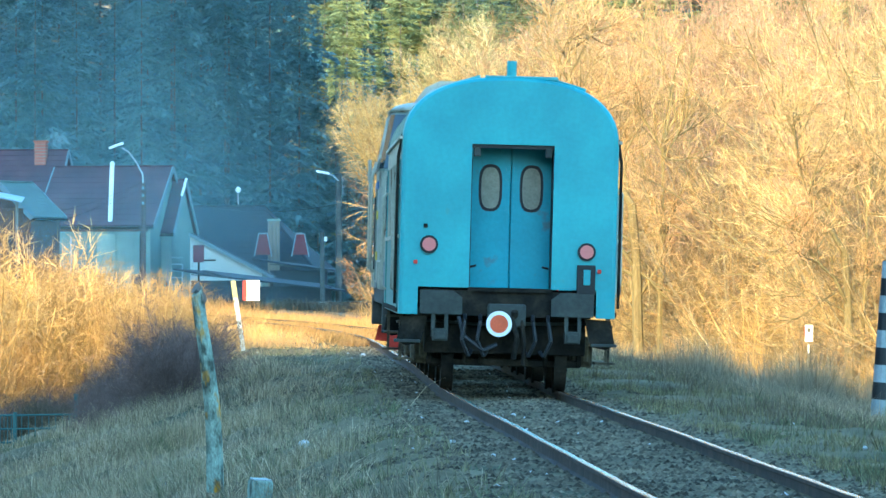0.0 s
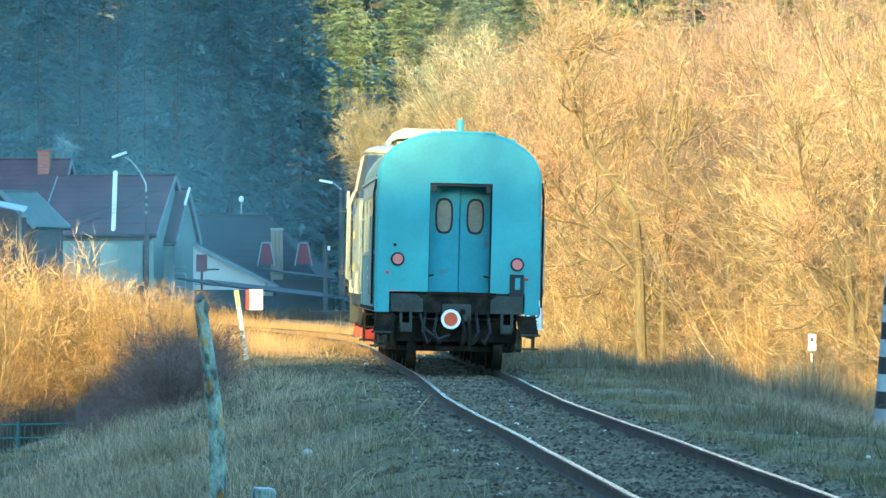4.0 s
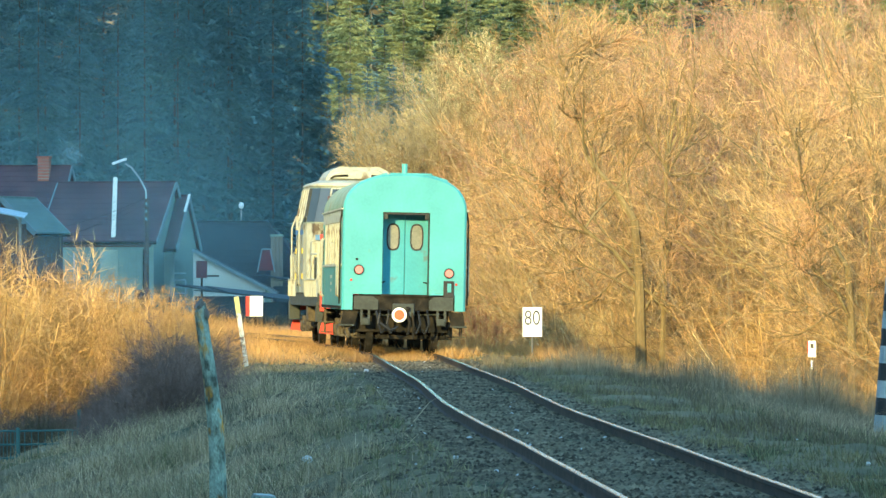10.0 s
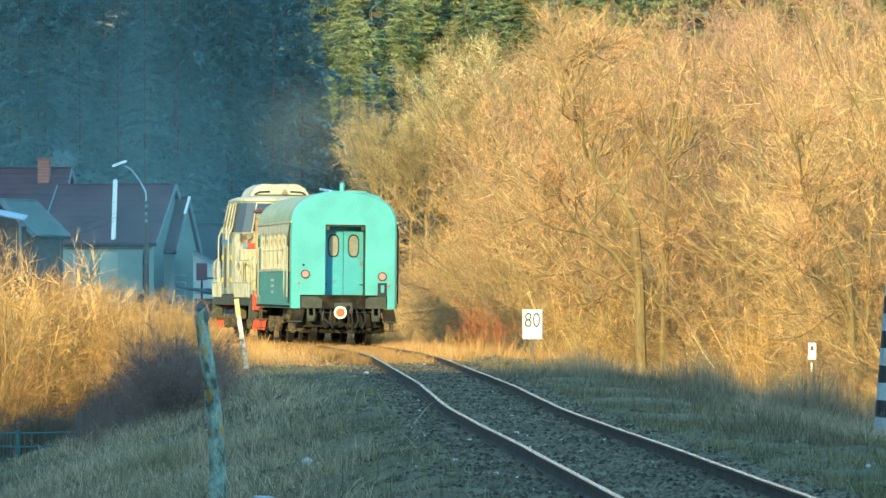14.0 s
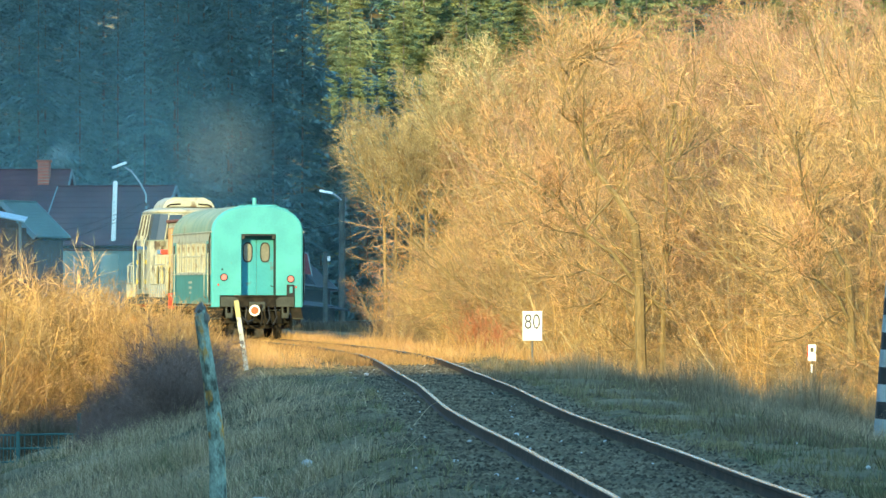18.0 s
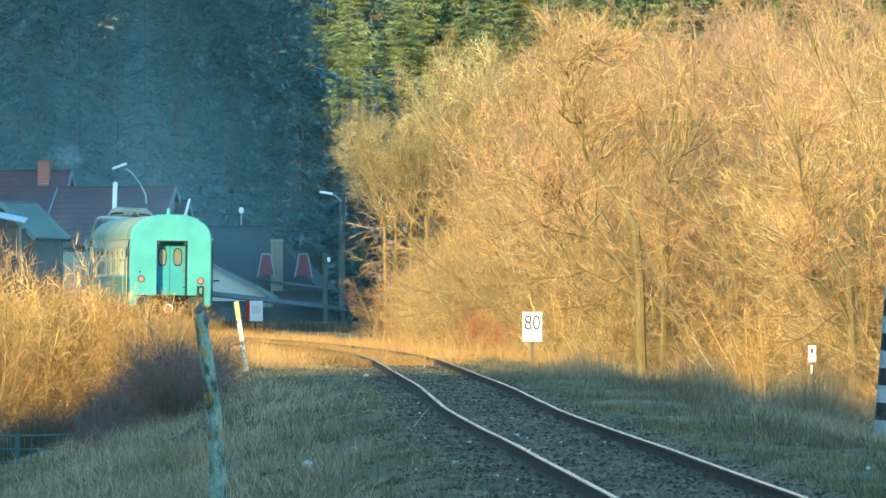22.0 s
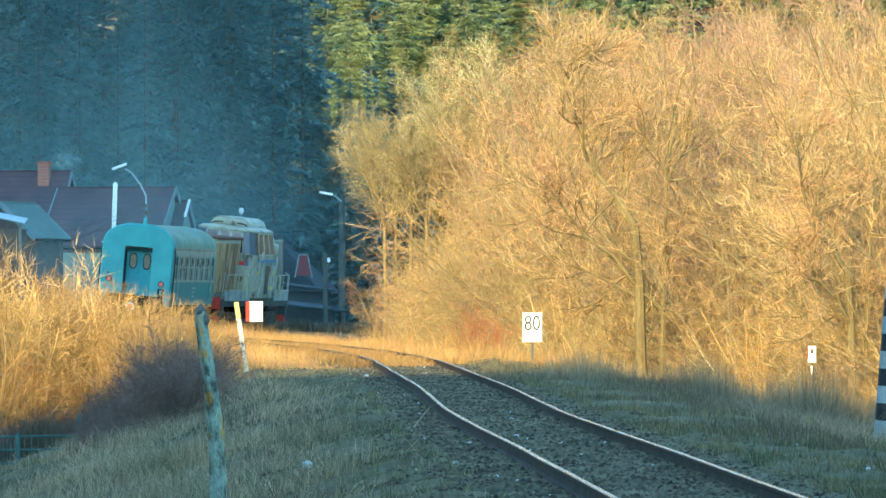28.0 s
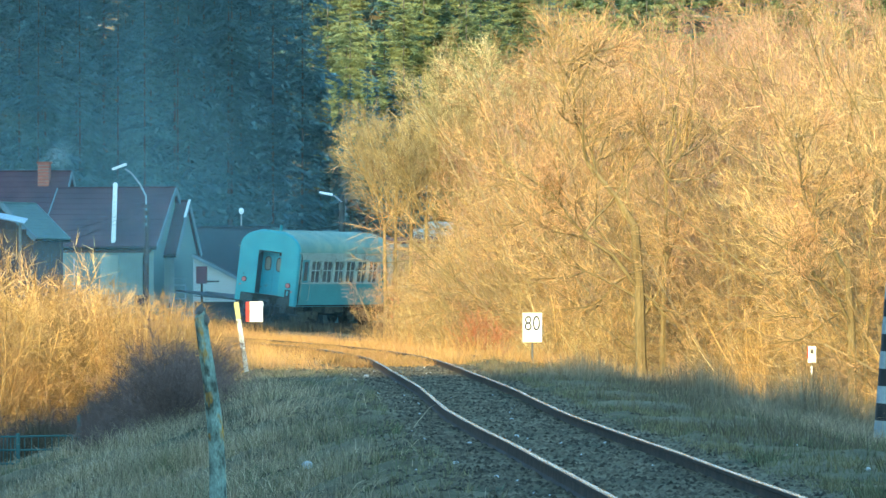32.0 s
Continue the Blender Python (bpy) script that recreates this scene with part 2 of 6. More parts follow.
# the same for the haze before the forest
M["haze_valley"] = thin_smoke_or_haze("valley_smoke", (0.28, 0.46, 0.51), 0.085)


# ---- mesh helpers ----
def part(name, bm, material, parent=None, label="", smooth=False):
    """Links a bmesh as one mesh object, under its thing where one is given."""
    me = bpy.data.meshes.new(name)
    bm.normal_update()
    bm.to_mesh(me)
    bm.free()
    me.materials.append(material)
    if smooth:
        me.polygons.foreach_set("use_smooth", [True] * len(me.polygons))
    ob = new(name, me)
    ob.parent = parent
    return tagged(ob, label)


def raw(name, verts, faces, material, parent=None, label="", smooth=False):
    me = bpy.data.meshes.new(name)
    me.from_pydata(verts, [], faces)
    me.materials.append(material)
    if smooth:
        me.polygons.foreach_set("use_smooth", [True] * len(me.polygons))
    me.update()
    ob = new(name, me)
    ob.parent = parent
    return tagged(ob, label)


def thing(name, m, label, category, group="", kind=""):
    ob = new(name)
    ob.empty_display_size = 0.2
    ob.matrix_basis = m
    return tagged(ob, label, category, group, kind)


def box(size, at=(0, 0, 0), bevel=0.0, turn=None, bm=None):
    """A box with its middle at that place."""
    bm = bm or bmesh.new()
    m = Matrix.Translation(at) @ (turn or Matrix()) @ Matrix.Diagonal((*size, 1))
    vs = bmesh.ops.create_cube(bm, size=1, matrix=m)["verts"]
    if bevel:
        es = list({e for v in vs for e in v.link_edges})
        bmesh.ops.bevel(bm, geom=es, offset=bevel, segments=2, affect="EDGES", profile=0.5)
    return bm


def tube(a, b, r, r2=None, n=10, bm=None, caps=True):
    bm = bm or bmesh.new()
    a, b = Vector(a), Vector(b)
    q = (b - a).to_track_quat("Z", "Y").to_matrix().to_4x4()
    bmesh.ops.create_cone(bm, cap_ends=caps, segments=n, radius1=r, radius2=r if r2 is None else r2, depth=(b - a).length,
                          matrix=Matrix.Translation((a + b) / 2) @ q)
    return bm


def pipe(points, r, n=8, bm=None):
    bm = bm or bmesh.new()
    for a, b in zip(points, points[1:]):
        tube(a, b, r, n=n, bm=bm)
    return bm


def prism(outline, y0, y1, bm=None):
    """An outline of (x, z) carried from y0 to y1, closed at both ends."""
    bm = bm or bmesh.new()
    a = [bm.verts.new((x, y0, z)) for x, z in outline]
    b = [bm.verts.new((x, y1, z)) for x, z in outline]
    n = len(outline)
    for i in range(n):
        bm.faces.new((a[i], a[(i + 1) % n], b[(i + 1) % n], b[i]))
    bm.faces.new(a[::-1])
    bm.faces.new(b)
    bmesh.ops.recalc_face_normals(bm, faces=bm.faces)
    return bm


def disc(at, r, depth, n=20, bm=None):
    """A round plate whose face looks along -y."""
    x, y, z = at
    return tube((x, y, z), (x, y - depth, z), r, n=n, bm=bm)


# ---- the line of the track ----
NODES = [(7.0, -60), (4.1, 0), (2.9, 25), (2.06, 43.5), (1.48, 58), (0.85, 73.36), (0.38, 91.24), (-0.17, 107.32), (-0.71, 122.97),
         (-1.24, 133.54), (-2.11, 144.36), (-3.3, 155.41), (-4.81, 166.62), (-6.58, 177.85), (-8.40, 188.4), (-10.15, 197.5),
         (-11.45, 204.9), (-12.03, 213.2), (-11.95, 218), (-11.49, 223.2), (-10.65, 228.8), (-9.35, 234.8), (-7.65, 241), (-5.6, 246.6), (-3.2, 252),
         (-0.3, 257.3), (3.3, 262.5), (9, 269), (20, 278), (45, 295)]


def spline(t, tk, yk):
    """Natural cubic through the knots."""
    tk, yk = np.asarray(tk, float), np.asarray(yk, float)
    n, h = len(tk), np.diff(tk)
    a, b = np.eye(n), np.zeros(n)
    for i in range(1, n - 1):
        a[i, i - 1:i + 2] = h[i - 1], 2 * (h[i - 1] + h[i]), h[i]
        b[i] = 6 * ((yk[i + 1] - yk[i]) / h[i] - (yk[i] - yk[i - 1]) / h[i - 1])
    m = np.linalg.solve(a, b)
    i = np.clip(np.searchsorted(tk, t) - 1, 0, n - 2)
    u, v = tk[i + 1] - t, t - tk[i]
    return m[i] * u ** 3 / 6 / h[i] + m[i + 1] * v ** 3 / 6 / h[i] + (yk[i] / h[i] - m[i] * h[i] / 6) * u + (yk[i + 1] / h[i] - m[i + 1] * h[i] / 6) * v


_n = np.array(NODES, float)
_k = np.concatenate([[0], np.cumsum(np.hypot(*np.diff(_n, axis=0).T))])
ARC = np.arange(0, _k[-1], 0.5)
LINE = np.stack([spline(ARC, _k, _n[:, 0]), spline(ARC, _k, _n[:, 1])], 1)


def on_track(s):
    return np.interp(s, ARC, LINE[:, 0]), np.interp(s, ARC, LINE[:, 1])


def arc_at(y):
    return float(np.interp(y, LINE[:, 1], ARC))


def track_x(y):
    return np.interp(y, LINE[:, 1], LINE[:, 0])


# cant of the track in degrees, leaning to the right, by distance along
CANT = [(0, 1.2), (73, 1.5), (123, 1.3), (145, 0.7), (178, 0.1), (198, 0.8), (206, 3.2), (217, 4.8), (228, 6.5), (241, 7.0), (300, 7.0)]


def cant_at(y):
    return float(np.interp(y, [a for a, _ in CANT], [b for _, b in CANT]))


# ---- ground ----
def smooth_step(x, a, b):
    u = np.clip((x - a) / (b - a), 0, 1)
    return u * u * (3 - 2 * u)


def ground_z(x, y):
    """Height of the ground: the ballast bed, the banks that fall away on both sides, the meadow, the slope behind, and
    two unseen hills that block the sun.
    """
    x, y = np.asarray(x, float), np.asarray(y, float)
    q = x - track_x(y)
    right = np.interp(q, [0, 1.6, 2.2, 3.2, 5.5, 8, 10, 14, 40], [-0.13, -0.13, -0.2, -0.24, -0.75, -1.35, -1.5, -1.45, -0.6])
    knots = [0, 1.6, 2.2, 3.4, 4.5, 7, 9, 14, 40]
    steep = np.interp(-q, knots, [-0.13, -0.13, -0.25, -0.62, -1.0, -1.6, -2.0, -2.0, -1.2])
    left = np.interp(-q, knots, [-0.13, -0.13, -0.2, -0.24, -0.6, -1.4, -1.9, -2.0, -1.2])
    left = steep + (left - steep) * smooth_step(y, 60, 100)
    z = np.where(q > 0, right, left)
    bumps = np.where(np.abs(q) < 1.7, 0.0, 1.0) * 0.05 * (np.sin(1.9 * x + 0.7 * y) + np.sin(0.8 * x - 1.3 * y + 1) + np.sin(2.7 * y + 0.3 * x))
    z = z + bumps * np.exp(-np.maximum(y - 200, 0) / 60)
    z = z * (1 - smooth_step(y, 232, 262)) + -0.7 * smooth_step(y, 232, 262)
    p, l = SUN_U[1] * x - SUN_U[0] * y, SUN_U[0] * x + SUN_U[1] * y
    rough = 1 + 0.006 * np.sin(0.11 * p) + 0.005 * np.sin(0.23 * p + 1)
    # near and far: out of view, shaped to shade the line and the village
    near = smooth_step(x, -140, -115) * (1 - smooth_step(x, 8, 30)) * np.exp(-((y + 60) / 15) ** 2) * 44.4 * rough
    far = smooth_step(p, -190, -170) * (1 - smooth_step(p, -74.5, -71)) * np.exp(-((l + 62) / 24) ** 2) * 114 * rough
    back = smooth_step(y, 365, 720) * 150
    return z + near + far + back


def build_ground():
    xs = np.concatenate([[-3000, -1500, -800, -500, -380], np.arange(-300, -40, 4), np.arange(-40, -16, 2), np.arange(-16, 14, 0.5),
                         np.arange(14, 40, 2), np.arange(40, 200, 10), [260, 400, 800, 1500, 3000]])
    ys = np.concatenate([[-3000, -1200, -500, -250], np.arange(-160, 0, 4), np.arange(0, 30, 2), np.arange(30, 130, 0.6),
                         np.arange(130, 260, 1.0), np.arange(260, 420, 4), [450, 500, 560, 640, 760, 1000, 1500, 2200, 3500]])
    gx, gy = np.meshgrid(xs, ys)
    gz = ground_z(gx, gy)
    nx, ny = len(xs), len(ys)
    i = (np.arange(ny - 1)[:, None] * nx + np.arange(nx - 1)).ravel()
    faces = np.stack([i, i + 1, i + nx + 1, i + nx], 1).tolist()
    ob = raw("ground", np.stack([gx, gy, gz], -1).reshape(-1, 3).tolist(), faces, M["soil"], smooth=True)
    tagged(ob, "brown winter meadow falling away from the railway embankment", "ground", kind="structure")


build_ground()


def sweep(section, s0, s1, step, side, name, material, parent=None, label=""):
    """A section of (offset, height) carried along the track at that side offset."""
    verts, faces = [], []
    ss = np.arange(s0, s1, step)
    x, y = on_track(ss)
    x2, y2 = on_track(ss + 0.5)
    n = len(section)
    for k in range(len(ss)):
        d = Vector((x2[k] - x[k], y2[k] - y[k], 0)).normalized()
        r = Vector((d.y, -d.x, 0))
        tilt = math.tan(radians(cant_at(y[k])))
        wave = 0.004 * math.sin(ss[k] * 0.55 + side) + 0.002 * math.sin(ss[k] * 1.1)
        for o, h in section:
            v = Vector((x[k], y[k], 0)) + r * (side + o + wave)
            verts.append((v.x, v.y, h - (side + o) * tilt * 0.5))
    for k in range(len(ss) - 1):
        for j in range(n):
            a, b = k * n + j, k * n + (j + 1) % n
            faces.append((a, b, b + n, a + n))
    return raw(name, verts, faces, material, parent, label)


RAIL_BODY = [(-0.065, -0.16), (0.065, -0.16), (0.065, -0.145), (0.012, -0.12), (0.012, -0.045), (0.035, -0.03), (0.035, -0.004),
             (-0.035, -0.004), (-0.035, -0.03), (-0.012, -0.045), (-0.012, -0.12), (-0.065, -0.145)]
RAIL_TOP = [(-0.028, -0.005), (0.028, -0.005), (0.025, 0.0), (-0.025, 0.0)]


def build_track():
    s0, s1 = arc_at(-20), arc_at(262)
    for side in (-0.75, 0.75):
        rail = thing("rail", pose(0, 0, 0), "rusty steel rail with a polished running surface on the ballast", "rail", "rails of the track", "structure")
        sweep(RAIL_BODY, s0, s1, 1.0, side, "rail_body", M["rail_side"], rail)
        sweep(RAIL_TOP, s0, s1, 1.0, side, "running_surface", M["rail_head"], rail, "polished steel running surface")
    rng = np.random.default_rng(3)
    unit = [(1, 0, 0), (0, 1, 0), (-1, 0, 0), (0, -1, 0), (0, 0, 1), (0, 0, -1)]
    octa = [(0, 1, 4), (1, 2, 4), (2, 3, 4), (3, 0, 4)]
    verts, faces, wv, wf = [], [], [], []
    for k in range(46000):
        s = arc_at(33) + (arc_at(190) - arc_at(33)) * rng.random() ** 1.7
        q = rng.normal(0, 1.15) if k % 3 else -rng.uniform(1.0, 4.6)
        if q > 2.9 or q < -4.4 or abs(abs(q) - 0.75) < 0.07:
            continue
        x, y = on_track(s)
        x += q
        z = float(ground_z(x, y))
        r = rng.uniform(0.014, 0.04)
        c, sn = math.cos(k), math.sin(k)
        vv, ff = (wv, wf) if k % 200 == 0 else (verts, faces)
        b = len(vv)
        for ux, uy, uz in unit:
            e = r * rng.uniform(0.7, 1.3)
            vv.append((x + (ux * c - uy * sn) * e, y + (ux * sn + uy * c) * e, z + r * 0.3 + uz * e * 0.7))
        ff.extend([(b + i, b + j, b + m) for i, j, m in octa])
    tagged(raw("ballast", verts, faces, M["ballast"]), "grey-brown crushed stone ballast between the rails", "ballast", kind="stuff")
    tagged(raw("pale_ballast", wv, wf, M["white_stone"]), "scattered pale stones in the ballast", "ballast", kind="stuff")


build_track()


# ---- the train ----
COACH_LEN, LOCO_LEN, GAP = 10.4, 10.2, 1.7
HALF, SOLE, EAVE, TOP = 1.415, 0.97, 3.2, 4.08


def shell_outline(half=HALF, sole=SOLE, eave=EAVE, top=TOP, n=30):
    """The coach's section from the lower left, over the arched roof, to the lower right."""
    pts = [(-half, sole)]
    for k in range(n + 1):
        a = math.pi - math.pi * k / n
        c, s = math.cos(a), math.sin(a)
        pts.append((half * math.copysign(abs(c) ** 0.82, c), eave + (top - eave) * abs(s) ** 0.86))
    return pts + [(half, sole)]


def end_wall(y, facing, parent):
    """An end wall with rounded outer edges and the doorway cut out of it; facing is -1 or 1."""
    bm = bmesh.new()
    x0, x1, z0, z1 = -0.50, 0.57, 1.33, 3.2
    low = [(1.16, SOLE), (1.16, 1.33), (-1.16, 1.33), (-1.16, SOLE)]
    outer = shell_outline() + low
    cx, cz = 0.0, 2.5
    inner = []
    for x, z in outer:
        inner.append((x - math.copysign(0.06, x) if abs(x) > 1.2 else x * 0.965, z - 0.05 * max(0, (z - EAVE) / (TOP - EAVE))) if z > SOLE + 0.01 and abs(x) > 0 and (x, z) not in low else (x - (math.copysign(0.06, x) if abs(x) > 1.2 else 0), z))
    rings = [[bm.verts.new((x, y - facing * 0.14, z)) for x, z in outer], [bm.verts.new((x * 0.5 + u * 0.5 + (x - u) * 0.25, y - facing * 0.04, z * 0.5 + w * 0.5 + (z - w) * 0.25)) for (x, z), (u, w) in zip(outer, inner)],
             [bm.verts.new((x, y, z)) for x, z in inner]]
    n = len(outer)
    for a, b in zip(rings, rings[1:]):
        for i in range(n):
            bm.faces.new((a[i], a[(i + 1) % n], b[(i + 1) % n], b[i]))
    hole = [bm.verts.new((x, y, z)) for x, z in ((x0, z0 + 0.004), (x0, z1), (x1, z1), (x1, z0 + 0.004))]
    deep = [bm.verts.new((v.co.x, y - facing * 0.54, v.co.z)) for v in hole]
    for i in range(4):
        bm.faces.new((hole[i], hole[(i + 1) % 4], deep[(i + 1) % 4], deep[i]))
    edges = [bm.edges.get((rings[2][i], rings[2][(i + 1) % n])) for i in range(n)] + [bm.edges.get((hole[i], hole[(i + 1) % 4])) for i in range(4)]
    bmesh.ops.triangle_fill(bm, use_beauty=True, edges=edges)
    bmesh.ops.recalc_face_normals(bm, faces=bm.faces)
    return part("end_wall", bm, M["turquoise"], parent, "turquoise painted end wall with rust streaks")


def oval(cx, cz, w, h, y, depth, n=24, bm=None):
    bm = bm or bmesh.new()
    pts = []
    for k in range(n):
        a = 2 * math.pi * k / n
        c, s = math.cos(a), math.sin(a)
        pts.append((cx + w / 2 * math.copysign(abs(c) ** 0.75, c), cz + h / 2 * math.copysign(abs(s) ** 0.6, s)))
    return prism(pts, y, y - depth, bm)


def wheelset(y, parent, r=0.46):
    ws = new("wheelset")
    ws.parent = parent
    ws.location = (0, y, r)
    part("axle", tube((-0.8, 0, 0), (0.8, 0, 0), 0.075, n=12), M["iron"], ws)
    for sx in (-1, 1):
        bm = tube((sx * 0.69, 0, 0), (sx * 0.82, 0, 0), r, n=28)
        tube((sx * 0.66, 0, 0), (sx * 0.69, 0, 0), r + 0.028, n=28, bm=bm)
        tube((sx * 0.82, 0, 0), (sx * 0.86, 0, 0), 0.12, n=12, bm=bm)
        for k in range(6):
            a = k * math.pi / 3
            box((0.02, 0.05, r * 0.7), (sx * 0.825, math.sin(a) * r * 0.45, math.cos(a) * r * 0.45), turn=Matrix.Rotation(-a, 4, "X"), bm=bm)
        part("wheel", bm, M["iron"], ws, smooth=False)
    return ws


WHEELS = []


def bogie(y, parent, base=2.2, material=None, label=""):
    """A truck frame with its springs and axle boxes; the wheelsets hang on the vehicle, since they turn."""
    bm = bmesh.new()
    for sx in (-1, 1):
        box((0.12, base + 0.9, 0.2), (sx * 1.0, y, 0.62), 0.03, bm=bm)
        box((0.12, 0.9, 0.16), (sx * 1.0, y, 0.42), 0.02, bm=bm)
        for dy in (-base / 2, base / 2):
            box((0.2, 0.3, 0.28), (sx * 1.07, y + dy, 0.46), 0.04, bm=bm)
            for e in (-0.24, 0.24):
                tube((sx * 1.04, y + dy + e, 0.4), (sx * 1.04, y + dy + e, 0.72), 0.075, n=10, bm=bm)
        box((0.05, 0.7, 0.05), (sx * 1.16, y, 0.33), bm=bm)
        for k in range(5):
            box((0.1, 0.9 - k * 0.14, 0.025), (sx * 1.1, y, 0.5 + k * 0.03), bm=bm)
    box((2.0, 0.3, 0.2), (0, y, 0.62), 0.03, bm=bm)
    part("truck_frame", bm, material or M["dusty_iron"], parent, label)
    for dy in (-base / 2, base / 2):
        WHEELS.append(wheelset(y + dy, parent))


def side_wall(sx, parent):
    """One long side: lower panel, window posts, upper strip, windows set back between them."""
    x, th = sx * (HALF - 0.03), 0.06
    L = COACH_LEN
    z1, z2 = 1.98, 2.98
    part("lower_panel", box((th, L - 0.3, z1 - SOLE), (x, L / 2, (SOLE + z1) / 2)), M["side_green"], parent, "weathered dark teal lower side panel")
    part("upper_strip", box((th, L - 0.3, EAVE - z2 + 0.06), (x, L / 2, (EAVE + 0.06 + z2) / 2)), M["cream"], parent, "faded cream strip above the windows")
    part("waist_rail", box((0.03, L - 0.3, 0.05), (x + sx * 0.04, L / 2, z1)), M["cream"], parent)
    part("gutter", box((0.05, L, 0.04), (x + sx * 0.04, L / 2, EAVE + 0.06)), M["cream"], parent)
    part("skirt_rail", box((0.03, L - 0.3, 0.06), (x + sx * 0.036, L / 2, SOLE + 0.05)), M["iron"], parent)
    first, pitch, width = 1.98, 1.29, 1.02
    ys = [first + k * pitch for k in range(6)]
    edges = [0.15] + [v for c in ys for v in (c - width / 2, c + width / 2)] + [L - 0.15]
    for a, b in zip(edges[::2], edges[1::2]):
        part("window_post", box((th, b - a, z2 - z1), (x, (a + b) / 2, (z1 + z2) / 2)), M["cream"], parent, "faded cream post between windows")
    for c in ys:
        w = new("window")
        w.parent = parent
        w.location = (x - sx * 0.02, c, (z1 + z2) / 2)
        bm = bmesh.new()
        h = z2 - z1
        for dy in (-width / 2 + 0.03, 0, width / 2 - 0.03):
            box((0.05, 0.06 if dy else 0.05, h), (0, dy, 0), bm=bm)
        for dz in (-h / 2 + 0.03, 0.05, h / 2 - 0.03):
            box((0.045, width, 0.06 if abs(dz) > 0.1 else 0.04), (0.0, 0, dz), bm=bm)
        part("frame", bm, M["cream"], w)
        for dy in (-width / 4, width / 4):
            part("pane", box((0.012, width / 2 - 0.06, h - 0.08), (-sx * 0.012, dy, 0)), M["glass"], w)
    for yd, back in ((0.78, 1), (L - 0.78, -1)):
        d = part("side_door", box((0.05, 0.72, 1.98), (x + sx * 0.022, yd, 2.0), 0.012), M["side_green"], parent, "teal side door with a tall window")
        part("door_pane", box((0.012, 0.4, 0.8), (x + sx * 0.05, yd, 2.5), 0.0), M["glass"], d)
        for dy in (-0.47, 0.47):
            part("grab_rail", pipe([(x + sx * 0.04, yd + dy, 1.25), (x + sx * 0.1, yd + dy, 1.3), (x + sx * 0.1, yd + dy, 2.6), (x + sx * 0.04, yd + dy, 2.65)], 0.016, 6), M["cream"], parent)
        bm = bmesh.new()
        for k in range(3):
            box((0.26, 0.62, 0.03), (sx * (1.28 + 0.02 * k), yd, 0.86 - 0.24 * k), bm=bm)
        for dy in (-0.3, 0.3):
            box((0.03, 0.03, 0.62), (sx * 1.36, yd + dy, 0.66), bm=bm)
        part("step", bm, M["dusty_iron"], parent)
    for k in range(3):
        part("lettering_bar", box((0.004, 0.95 - 0.2 * k, 0.07), (x + sx * 0.034, L * 0.52, 1.72 - 0.16 * k)), M["cream"], parent)


